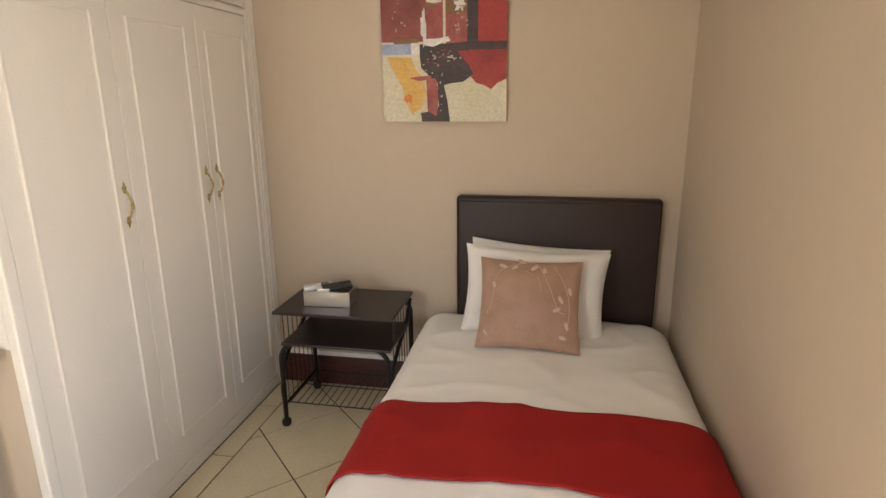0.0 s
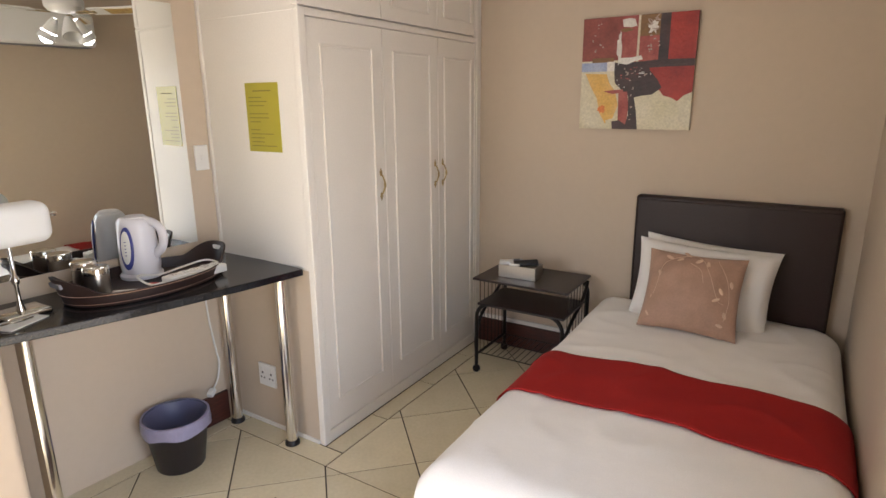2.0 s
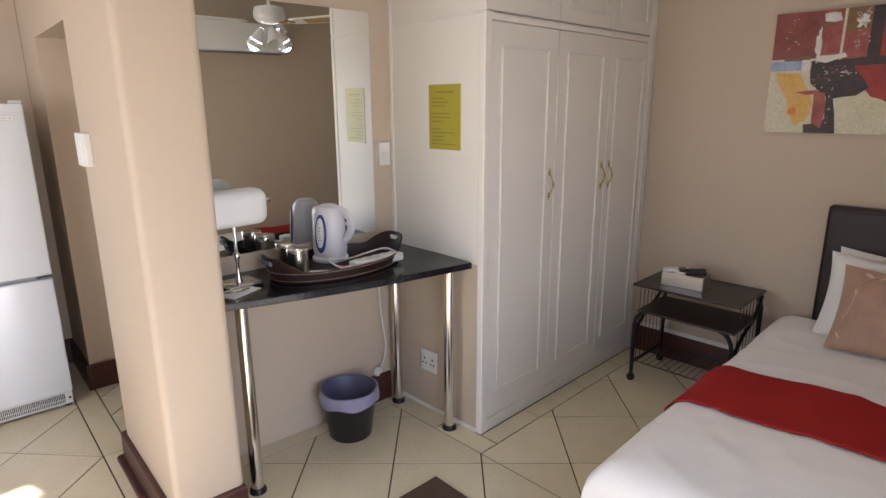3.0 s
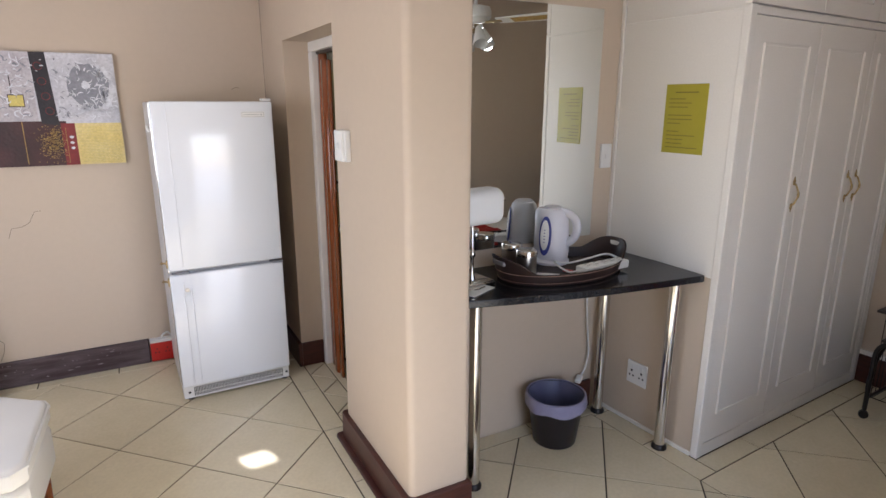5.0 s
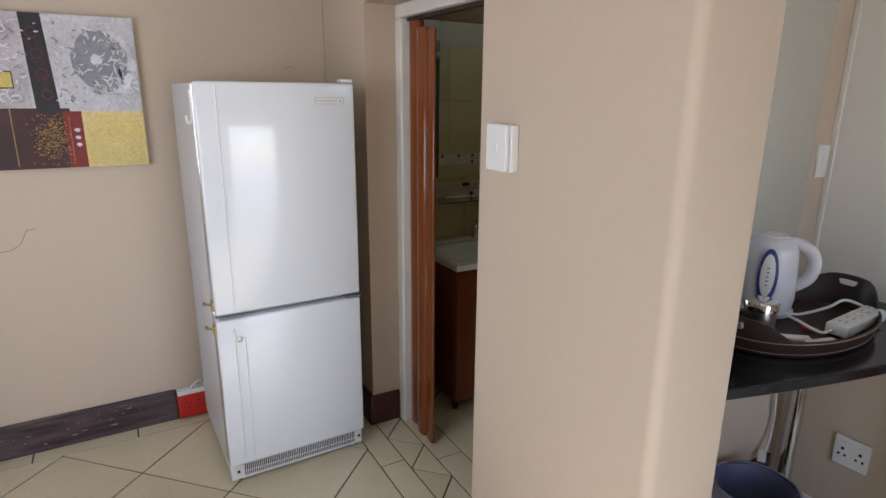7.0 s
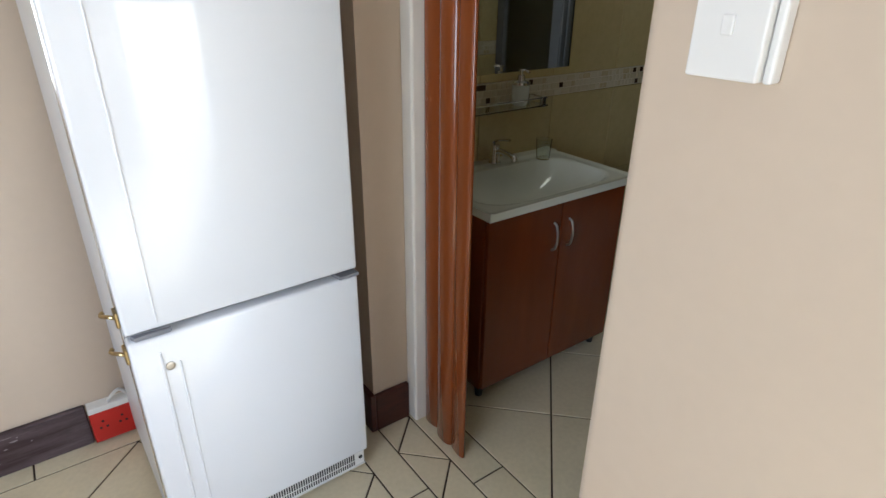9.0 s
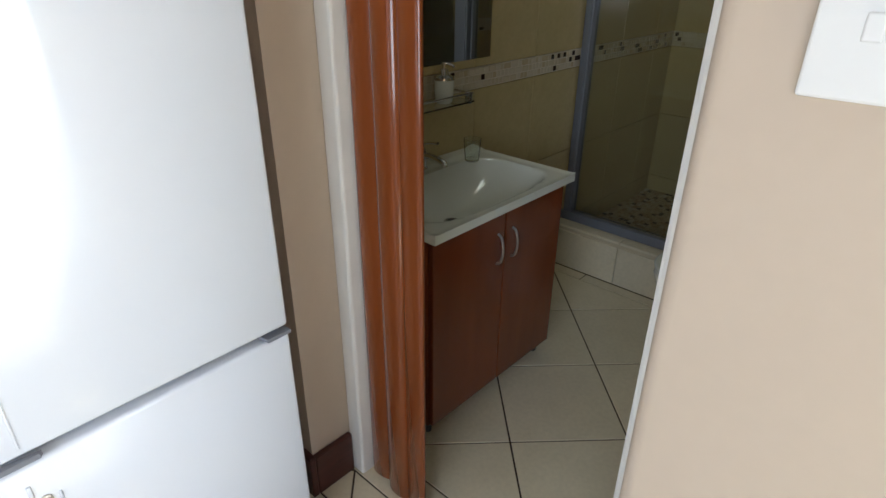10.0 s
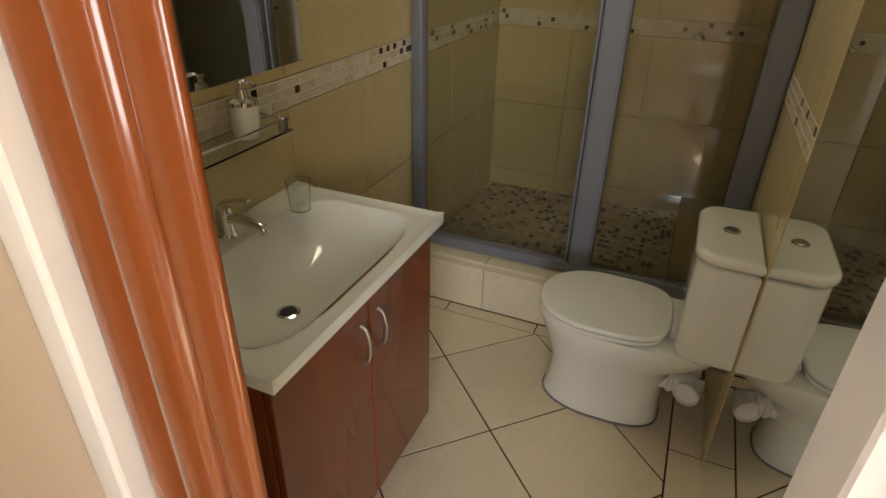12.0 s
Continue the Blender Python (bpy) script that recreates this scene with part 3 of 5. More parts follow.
part("moulded_rib", box(0.058, 0.064, -0.245, -0.238, 0.12, 0.70, 0.002, bm=box(0.058, 0.063, -0.205, -0.20, 0.12, 0.66, 0.002)), FRIDGE, lo)
part("badge", box(0.059, 0.063, 0.125, 0.245, 1.548, 1.578, 0.001), PLASTIC, up, "small rectangular metal badge")
bm = box(0.0625, 0.0636, 0.128, 0.242, 1.5735, 1.5755)
for a, b, c, d in ((0.128, 0.242, 1.5505, 1.5525), (0.128, 0.130, 1.5525, 1.5735), (0.240, 0.242, 1.5525, 1.5735), (0.224, 0.231, 1.558, 1.567)):
    bm = box(0.0625, 0.0636, a, b, c, d, bm=bm)
for k in range(11):
    bm = box(0.0625, 0.0636, 0.138 + k * 0.0072, 0.138 + k * 0.0072 + 0.0048, 1.5605, 1.5650, bm=bm)
part("badge_print", bm, BADGE, up, "thin grey printed outline and bars")
bm = slab([(0.05, -0.292), (0.068, -0.285), (0.068, -0.21), (0.06, -0.205)], 0.748, 0.759, 0.001)
part("hinge_plate", bm, RUBBER, fr, "grey hinge plate between the doors")
part("hinge_plate", slab([(0.02, 0.22), (0.066, 0.23), (0.066, 0.288), (0.02, 0.288)], 0.744, 0.753, 0.001), RUBBER, fr, "grey hinge plate between the doors")
part("hinge_cap", box(0.01, 0.055, 0.235, 0.285, 1.632, 1.645, 0.004), PLASTIC, fr)
part("lock", lathe([(0.011, 0), (0.011, 0.004), (0.006, 0.005)], 16), STEEL, lo, "small round lock", m=pose(0.0595, -0.225, 0.655, 0, 90, 0))
for z in (0.80, 0.70):
    clip = tube(curve([(0.03, -0.303, z), (0.02, -0.32, z + 0.004), (-0.01, -0.333, z - 0.004), (-0.018, -0.327, z)], 5), 0.005, 8)
    clip = box(0.005, 0.04, -0.311, -0.303, z - 0.022, z + 0.018, 0.003, bm=clip)
    part("latch", clip, BRASS, fr, "small brass side latch")
part("hook", tube(curve([(-0.04, -0.301, 1.60), (-0.04, -0.30, 1.56), (-0.04, -0.30, 1.50), (-0.04, -0.315, 1.485), (-0.04, -0.32, 1.51)], 5), 0.006, 8), PLASTIC, fr, "white plastic side hook")
part("plinth", box(-0.03, 0.035, -0.3, 0.285, 0.02, 0.088, 0.004), PLASTIC, fr, "white plinth with vent slots")
slot = part("vent_slot", box(0.034, 0.0365, 0, 0.0042, 0.028, 0.080), DARK, fr, "dark vertical vent slot", m=pose(0, -0.245, 0))
for k in range(1, 62):
    ob = new("vent_slot", slot.data)
    ob.parent, ob.matrix_basis = fr, pose(0, -0.245 + k * 0.0080, 0)
for y in (-0.270, 0.270):
    part("screw", lathe([(0.007, 0.0), (0.007, 0.002), (0.004, 0.003)], 12), DARK, fr, "dark plinth screw", m=pose(0.0345, y, 0.052, 0, 90, 0))
part("plinth_lip", box(0.035, 0.040, -0.3, 0.285, 0.020, 0.024, 0.001, bm=box(0.035, 0.038, -0.25, 0.25, 0.046, 0.049, 0.001)), PLASTIC, fr, "raised white plinth bars")
part("side_strip", box(-0.012, -0.004, -0.304, -0.3005, 0.10, 1.62, 0.001, bm=box(0.004, 0.010, -0.304, -0.299, 0.10, 1.62, 0.001)), CHROME, fr, "bright metal edge strip")
for y in (-0.262, 0.262):
    part("foot", lathe([(0.018, 0), (0.018, 0.03)], 12, 0.0, y), DARK, fr)
    part("foot", lathe([(0.018, 0), (0.018, 0.03)], 12, -0.5, y), DARK, fr)

# ---------- desk alcove ----------
desk = thing("desk", pose(0, 0, 0), "charcoal laminate desk top on chrome tube legs in an alcove", "desk")
front = [q.xy[:] for q in curve([(-1.50, 0.002, 0), (-1.435, 0.25, 0), (-1.375, 0.52, 0), (-1.33, 0.82, 0), (-1.298, 1.098, 0)], 6)]
part("worktop", slab([(-1.878, 0.002)] + front + [(-1.32, 1.105), (-1.878, 1.105)], 0.862, 0.893, 0.004), GRANITE, desk, "charcoal speckled worktop with bowed front")
for x, y in ((-1.575, 0.095), (-1.40, 1.045), (-1.80, 1.02)):
    leg = part("leg", lathe([(0.026, 0.02), (0.026, 0.862)], 28, x, y), CHROME, desk, "chrome tube leg", smooth=True)
    part("foot", lathe([(0.036, 0), (0.036, 0.012), (0.028, 0.024), (0.027, 0.024)], 24, x, y), BLACKMETAL, leg, "black foot cap", smooth=True)

mir = thing("wall_mirror", pose(0, 0, 0), "frameless rectangular wall mirror above the desk", "mirror")
part("glass", box(-1.8799, -1.875, 0.02, 0.955, 0.975, 2.045, 0.0), MIRROR, mir)


def switch(name, m, w, h, label, rockers=1, d=0.012):
    """A wall plate in x and z that looks to -y."""
    s = thing(name, m, label, "light switch")
    part("plate", box(-w / 2, w / 2, -d, 0, -h / 2, h / 2, 0.003), PLASTIC, s)
    for k in range(rockers):
        z = (k - (rockers - 1) / 2) * 0.03
        part("rocker", box(-0.008, 0.008, -d - 0.004, -d + 0.001, z - 0.012, z + 0.012, 0.002), PLASTIC, s)
    return s


switch("wall_switch", pose(-1.88, 1.022, 1.37, 0, 0, 90), 0.068, 0.118, "white single wall switch beside the mirror")
s = switch("wall_switch", pose(-2.043, -0.262, 1.453), 0.094, 0.126, "white raised switch box near the bathroom door", d=0.035)
part("side_box", box(0.048, 0.060, -0.024, 0, -0.064, 0.062, 0.004), PLASTIC, s, "white switch surround")


def socket(m, label):
    s = thing("wall_socket", m, label, "wall socket")
    part("plate", box(-0.06, 0.06, -0.010, 0, -0.06, 0.06, 0.003), PLASTIC, s)
    for dx in (-0.03, 0.03):
        for x, z, r in ((0, 0.022, 0.005), (-0.011, -0.004, 0.004), (0.011, -0.004, 0.004)):
            part("pin_hole", box(dx + x - r, dx + x + r, -0.0112, -0.0095, z - r * 1.1 - 0.012, z + r * 1.1 - 0.012), DARK, s)
        part("rocker", box(dx - 0.008, dx + 0.008, -0.014, -0.0101, 0.022, 0.042, 0.0015), PLASTIC, s)
    return s


socket(BED @ pose(-0.365, -0.0015, 0.285), "white double wall socket below the desk")
red = thing("red_socket_box", pose(-3.635, -1.015, 0, 0, 0, 90), "red surface socket box low on the kitchen wall", "wall socket")
part("box", box(-0.066, 0.066, -0.045, 0, 0.012, 0.135, 0.004), REDP, red)
part("cover", box(-0.066, 0.066, -0.048, 0, 0.1351, 0.158, 0.004), PLASTIC, red, "grey-white top cover")
for x in (-0.03, 0.03):
    for dz, dx in ((0.095, 0), (0.07, -0.01), (0.07, 0.01)):
        part("pin_hole", box(x + dx - 0.004, x + dx + 0.004, -0.0462, -0.0448, dz - 0.004, dz + 0.004), DARK, red)
part("cable", tube(curve([(0.0, -0.03, 0.158), (0.01, -0.05, 0.185), (0.045, -0.03, 0.19), (0.08, -0.02, 0.12)], 6), 0.006, 8), PLASTIC, red, "white cable loop")

notice = thing("notice", BED @ pose(-0.245, -0.0001, 1.556), "laminated yellow-green printed notice taped to the cupboard side", "notice")
part("sheet", box(-0.104, 0.104, -0.0022, 0, -0.149, 0.149), LIME, notice)
rnd = random.Random(3)
bm = box(-0.055, 0.06, -0.0028, -0.0015, 0.112, 0.117)
for k in range(13):
    if k in (3, 7):
        continue
    z = 0.085 - k * 0.0175
    bm = box(-0.085, -0.085 + 0.06 + rnd.random() * 0.10, -0.0028, -0.0015, z, z + 0.0035, bm=bm)
part("print_lines", bm, INK, notice)
# ---------- things on and under the desk ----------
TOP = 0.8935


def oval(a, b, z, n=48):
    return [Vector((a * math.cos(2 * math.pi * k / n), b * math.sin(2 * math.pi * k / n), z)) for k in range(n)]


tray = thing("serving_tray", pose(-1.652, 0.585, TOP, 0, 0, 92), "oval dark brown leather serving tray with raised cut-out ends", "tray")
A, B = 0.315, 0.192
part("base", lathe([(0.98, 0.0), (1.0, 0.006), (0.99, 0.010)], 56, sx=A, sy=B), LEATHER, tray, smooth=True)
bm = bmesh.new()
N = 96
rings = []
for k in range(N):
    t = 2 * math.pi * k / N
    c, s = math.cos(t), math.sin(t)
    rise = max(0, (abs(c) - 0.72) / 0.28) ** 1.0
    h = 0.052 + 0.062 * (rise * rise * (3 - 2 * rise))
    flare = 1 + 0.10 * h / 0.1
    rings.append([bm.verts.new((A * c * f, B * s * f, z)) for f, z in ((1.0, 0.003), (flare, h), (flare * 0.972, h), (0.968, 0.008))])
HOLE = [k for k in range(N) if abs(math.cos(2 * math.pi * (k + 0.5) / N)) > 0.963]
for k in range(N):
    a, b = rings[k], rings[(k + 1) % N]
    for i in range(4):
        bm.faces.new((a[i], a[(i + 1) % 4], b[(i + 1) % 4], b[i]))
bmesh.ops.recalc_face_normals(bm, faces=bm.faces)
part("rim", bm, LEATHER, tray, "stitched leather rim", smooth=True)
part("stitching", tube([Vector((A * 1.008 * math.cos(t), B * 1.008 * math.sin(t), 0.012)) for t in [2 * math.pi * k / 64 for k in range(64)]], 0.0012, 5, closed=True,
     bm=tube([Vector((A * 1.048 * math.cos(t), B * 1.048 * math.sin(t), 0.046)) for t in [2 * math.pi * k / 64 for k in range(64)]], 0.0012, 5, closed=True)), TAUPE, tray, "pale stitching line")
# no cut-outs: pale and grey insets paint the light seen through the ends
for s in (-1, 1):
    part("hand_hole_inset", box(-0.009, 0.009, -0.038, 0.038, -0.010, 0.010, 0.0035, 3), PLASTIC if s > 0 else RUBBER, tray, "solid inset coloured as light through the hand hole", m=pose(s * (A * 1.076), 0, 0.088, 0, s * 14, 0))

# kettle
ket = thing("electric_kettle", pose(-1.765, 0.618, TOP + 0.012, 0, 0, 27) @ Matrix.Diagonal((1.18, 1.18, 1.08, 1)), "white plastic electric kettle with a violet oval water gauge", "kettle")
part("base", lathe([(0.070, 0), (0.072, 0.012), (0.064, 0.02)], 36), KETTLE, ket, smooth=True)
rings = [(0.063, 0.02), (0.067, 0.05), (0.066, 0.10), (0.063, 0.15), (0.060, 0.195), (0.055, 0.220), (0.045, 0.233), (0.020, 0.239)]
bm = bmesh.new()
loops = []
for r, z in rings:
    lp = []
    for k in range(40):
        t = 2 * math.pi * k / 40
        rr = r * (1 + (0.26 * max(0, (z - 0.13) / 0.1) * max(0, -math.cos(t)) ** 6))
        lp.append(bm.verts.new((rr * math.cos(t) * 1.04, rr * math.sin(t) * 0.92, z)))
    loops.append(lp)
for a, b in zip(loops, loops[1:]):
    for k in range(40):
        bm.faces.new((a[k], a[(k + 1) % 40], b[(k + 1) % 40], b[k]))
bm.faces.new(loops[-1])
bm.faces.new(loops[0][::-1])
part("jug", bm, KETTLE, ket, smooth=True)
part("handle", tube(curve([(0.012, 0, 0.224), (0.055, 0, 0.222), (0.090, 0, 0.200), (0.102, 0, 0.162), (0.092, 0, 0.118), (0.055, 0, 0.082)], 6), 0.0125, 14, flat=1.3), KETTLE, ket, smooth=True)
part("lid", lathe([(0.036, 0.232), (0.036, 0.239), (0.030, 0.243), (0.0, 0.244)], 28), KETTLE, ket, smooth=True)
g = bmesh.new()
g = lathe([(1.0, 0), (1.0, 0.004), (0.9, 0.006)], 40, sx=0.025, sy=0.083, bm=None)
gauge = part("water_gauge", g, BLUE, ket, "violet-blue oval gauge surround", smooth=True, m=pose(0.0, -0.0585, 0.125, 87, 0, 0))
part("gauge_window", lathe([(1.0, 0), (1.0, 0.003), (0.9, 0.004)], 40, sx=0.0175, sy=0.064), PLASTIC, gauge, "pale gauge window", smooth=True, m=Matrix.Translation((0, 0.004, 0.005)))
bm = None
for k in range(5):
    bm = box(-0.003, 0.003, -0.027 + k * 0.013, -0.024 + k * 0.013, 0.009, 0.0105, bm=bm)
part("gauge_marks", bm, BLUE, gauge)


def tin(x, y, label):
    t = thing("round_tin", pose(x, y, TOP + 0.012), label, "tin", "round tins on the tray")
    part("body", lathe([(0.042, 0), (0.044, 0.004), (0.044, 0.088)], 28), STEEL, t, smooth=True)
    part("lid", lathe([(0.0455, 0.0885), (0.0465, 0.110), (0.043, 0.115), (0.036, 0.1165), (0.0, 0.1165)], 28), CHROME, t, "pale flat lid", smooth=True)


tin(-1.640, 0.385, "small round steel tin with a bright lid on the tray")
tin(-1.765, 0.395, "small round steel tin behind another on the tray")

strip = thing("power_strip", pose(-1.535, 0.725, TOP + 0.014, 0, 0, 94), "white multi-plug power strip lying on the tray", "power strip")
part("body", box(-0.135, 0.135, -0.032, 0.032, 0.0, 0.036, 0.006), PLASTIC, strip, smooth=True)
bm = None
for k in range(5):
    bm = box(-0.10 + k * 0.05 - 0.014, -0.10 + k * 0.05 + 0.014, -0.022, 0.022, 0.036, 0.040, 0.002, bm=bm)
part("outlet", bm, PLASTIC, strip)
bm = None
for k in range(5):
    x = -0.10 + k * 0.05
    bm = box(x - 0.003, x + 0.003, 0.006, 0.011, 0.0395, 0.0405, bm=bm)
    bm = box(x - 0.008, x - 0.004, -0.012, -0.007, 0.0395, 0.0405, bm=bm)
    bm = box(x + 0.004, x + 0.008, -0.012, -0.007, 0.0395, 0.0405, bm=bm)
part("pin_holes", bm, DARK, strip)
cord = part("extension_cable", tube(curve([(-1.535, 0.585, TOP + 0.03), (-1.545, 0.54, TOP + 0.03), (-1.60, 0.52, TOP + 0.05), (-1.66, 0.56, TOP + 0.045), (-1.655, 0.64, TOP + 0.03), (-1.62, 0.72, TOP + 0.05), (-1.625, 0.82, TOP + 0.055), (-1.60, 0.86, TOP + 0.045), (-1.555, 0.865, TOP + 0.03)], 10), 0.0045, 8), PLASTIC, None, smooth=True)
tagged(cord, "looped white extension cable lying in the tray", "cable")
for x, y, a in ((-1.515, 0.50, 75), (-1.575, 0.455, 50)):
    sp = part("spoon_packet", box(-0.05, 0.05, -0.017, 0.017, 0, 0.012, 0.005), PLASTIC, None, m=pose(x, y, TOP + 0.0125, 0, 0, a), smooth=True)
    tagged(sp, "white paper packet on the tray", "packet")
rp = part("sachet", box(-0.022, 0.022, -0.010, 0.010, 0, 0.010, 0.004), REDP, None, m=pose(-1.59, 0.575, TOP + 0.0126, 0, 0, 30), smooth=True)
tagged(rp, "small red sachet on the tray", "sachet")

# desk lamp
dl = thing("desk_lamp", pose(-1.685, 0.14, TOP, 0, 0, 6), "chrome desk lamp with a wide frosted glass shade", "desk lamp")
part("base", box(-0.065, 0.065, -0.075, 0.075, 0, 0.018, 0.006, 3), CHROME, dl, smooth=True)
part("stem", lathe([(0.016, 0.018), (0.010, 0.04), (0.007, 0.06), (0.007, 0.11), (0.014, 0.12), (0.014, 0.135), (0.007, 0.145), (0.006, 0.30)], 20), CHROME, dl, smooth=True)
shade = part("shade", box(-0.06, 0.06, -0.135, 0.135, 0.25, 0.398, 0.042, 6), LAMP_SHADE, dl, "wide rounded frosted glass shade", smooth=True)
part("shade_knob", lathe([(0.005, 0), (0.005, 0.02), (0.009, 0.022), (0.009, 0.032)], 12), CHROME, shade, m=pose(0, 0.134, 0.34, -90, 0, 0), smooth=True)
part("cross_bar", tube([(0, -0.08, 0.27), (0, 0.08, 0.27)], 0.005, 8), CHROME, dl)
tel = thing("folded_card", pose(-1.60, 0.10, TOP, 0, 0, 25), "white printed card lying under the lamp", "card")
part("card", box(-0.05, 0.05, -0.075, 0.075, 0, 0.004, 0.001), PLASTIC, tel)
part("clip", tube(curve([(-0.03, -0.05, 0.006), (0.0, -0.06, 0.016), (0.035, -0.03, 0.02), (0.03, 0.03, 0.012)], 6), 0.004, 8), CHROME, tel, smooth=True)

# bin under the desk
b = thing("waste_bin", pose(-1.705, 0.645, 0) @ Matrix.Diagonal((1.05, 1.05, 0.93, 1)), "black waste bin with a translucent lilac liner", "bin")
part("bucket", lathe([(0.098, 0.0), (0.100, 0.004), (0.132, 0.262), (0.135, 0.268), (0.128, 0.268), (0.096, 0.01)], 40, cap=False), BIN, b, smooth=True)
bm = bmesh.new()
N = 60
prof = [(0.140, 0.205, 1), (0.143, 0.235, 0.8), (0.139, 0.270, 0.2), (0.130, 0.272, 0.2), (0.118, 0.24, 0.5), (0.102, 0.14, 1.0), (0.084, 0.06, 1.0), (0.02, 0.05, 0.5)]
loops = []
for i, (r, z, w) in enumerate(prof):
    loops.append([bm.verts.new(((r + 0.0022 * w * math.sin(k * 0.83 + 1.7 * i)) * math.cos(2 * math.pi * k / N), (r + 0.0022 * w * math.sin(k * 0.83 + 1.7 * i)) * math.sin(2 * math.pi * k / N), z + 0.006 * w * math.sin(k * 0.52 + 1.3 * i))) for k in range(N)])
for i, (a, c) in enumerate(zip(loops, loops[1:])):
    for k in range(N):
        f = bm.faces.new((a[k], a[(k + 1) % N], c[(k + 1) % N], c[k]))
        f.material_index = 0 if i < 3 else 1
bm.faces.new(loops[-1]).material_index = 1
bmesh.ops.recalc_face_normals(bm, faces=bm.faces)
part("liner", bm, (BAG, BAG_IN), b, "crumpled lilac plastic liner folded over the rim", smooth=True)

lead = part("wall_cable", tube(curve([(-1.862, 0.95, 0.862), (-1.862, 0.955, 0.6), (-1.858, 0.975, 0.40), (-1.86, 0.985, 0.33), (-1.85, 0.96, 0.25), (-1.84, 0.925, 0.215)], 8), 0.0048, 8), PLASTIC, None, smooth=True)
tagged(lead, "white cable hanging down the wall under the desk", "cable")
plug = part("plug", box(-0.016, 0.016, -0.024, 0.024, -0.013, 0.013, 0.006, 3), PLASTIC, None, m=pose(-1.845, 0.915, 0.195, 20, 0, 30), smooth=True)
tagged(plug, "white plug at the end of the wall cable", "plug")

# ---------- nightstand ----------
ns = thing("nightstand_trolley", BED @ pose(0.507, 1.28, 0), "black wheeled trolley nightstand with two boards and wire racks", "nightstand")
part("top", box(-0.295, 0.295, -0.20, 0.20, 0.588, 0.602, 0.003), BLACKWOOD, ns)
part("shelf", box(-0.235, 0.297, -0.25, 0.10, 0.457, 0.47, 0.003), BLACKWOOD, ns)
for y, zt, x0, x1 in ((-0.20, 0.452, -0.265, 0.275), (0.185, 0.582, -0.265, 0.285)):
    r = 0.09
    pts = [(x0, y, 0.055)] + [(x0, y, zt - r)] + [(x0 + r - r * math.cos(radians(a)), y, zt - r + r * math.sin(radians(a))) for a in range(15, 91, 15)]
    pts += [(x1 - r + r * math.sin(radians(a)), y, zt - r + r * math.cos(radians(a))) for a in range(0, 76, 15)] + [(x1, y, zt - r), (x1, y, 0.055)]
    part("hoop", tube(pts, 0.0115, 12), BLACKMETAL, ns, "bent black tube frame", smooth=True)
for x in (-0.267, 0.282):
    part("side_tube", tube(curve([(x, -0.20, 0.14), (x, -0.205, 0.22), (x, -0.16, 0.33), (x, -0.06, 0.40), (x, 0.08, 0.46), (x, 0.16, 0.53), (x, 0.185, 0.57)], 6), 0.010, 10), BLACKMETAL, ns, "curved black side tube", smooth=True)
    part("rack_rail", tube([(x, -0.20, 0.115), (x, 0.185, 0.115)], 0.008, 8), BLACKMETAL, ns)
    for k in range(7):
        y = -0.15 + k * 0.05
        part("side_wire", tube([(x, y, 0.115), (x, y, 0.587)], 0.0022, 5), BLACKMETAL, ns, "thin upright wire")
for y in (-0.17, 0.02, 0.175):
    part("rack_bar", tube([(-0.267, y, 0.117), (0.282, y, 0.117)], 0.003, 6), BLACKMETAL, ns, "black rack bar")
for k in range(15):
    x = -0.25 + k * 0.037
    part("rack_wire", tube([(x, -0.18, 0.12), (x, 0.18, 0.12)], 0.0022, 5), BLACKMETAL, ns, "thin rack wire")
for x, y in ((-0.265, -0.20), (0.275, -0.20), (-0.265, 0.185), (0.285, 0.185)):
    wheel = lathe([(0.012, -0.012), (0.022, -0.011), (0.024, 0), (0.022, 0.011), (0.012, 0.012)], 18)
    turned(wheel, pose(x, y, 0.024, 90, 0, 25))
    part("castor", tube([(x, y, 0.03), (x, y, 0.06)], 0.010, 8, bm=wheel), BLACKMETAL, ns, "black castor", smooth=True)

tb = thing("steel_box", BED @ pose(0.445, 1.25, 0.603, 0, 0, 3), "open brushed steel box holding remote controls", "box")
bm = box(-0.115, 0.115, -0.065, -0.062, 0, 0.075, 0.001)
bm = box(-0.115, 0.115, 0.062, 0.065, 0, 0.075, 0.001, bm=bm)
bm = box(-0.115, -0.112, -0.062, 0.062, 0, 0.075, bm=bm)
bm = box(0.112, 0.115, -0.062, 0.062, 0, 0.075, bm=bm)
bm = box(-0.112, 0.112, -0.062, 0.062, 0, 0.003, bm=bm)
part("shell", bm, STEEL, tb)
rem = part("remote_control", box(-0.028, 0.028, -0.075, 0.075, -0.011, 0.011, 0.008, 3), DARK, None, m=BED @ pose(0.475, 1.25, 0.688, 4, 8, -62), smooth=True)
tagged(rem, "black remote control lying across the steel box", "remote control")
rem = thing("aircon_remote", BED @ pose(0.385, 1.245, 0.684, 4, 0, -66), "white air conditioner remote in the steel box", "remote control")
part("case", box(-0.028, 0.028, -0.07, 0.07, -0.011, 0.011, 0.007, 3), PLASTIC, rem, smooth=True)
part("screen", box(-0.018, 0.018, 0.015, 0.052, 0.0108, 0.0125), RUBBER, rem)
sk = part("sachet_stack", box(-0.03, 0.03, -0.018, 0.018, -0.012, 0.012, 0.005), PLASTIC, None, m=BED @ pose(0.425, 1.21, 0.68, 10, 5, 20), smooth=True)
tagged(sk, "pale folded packet in the steel box", "packet")

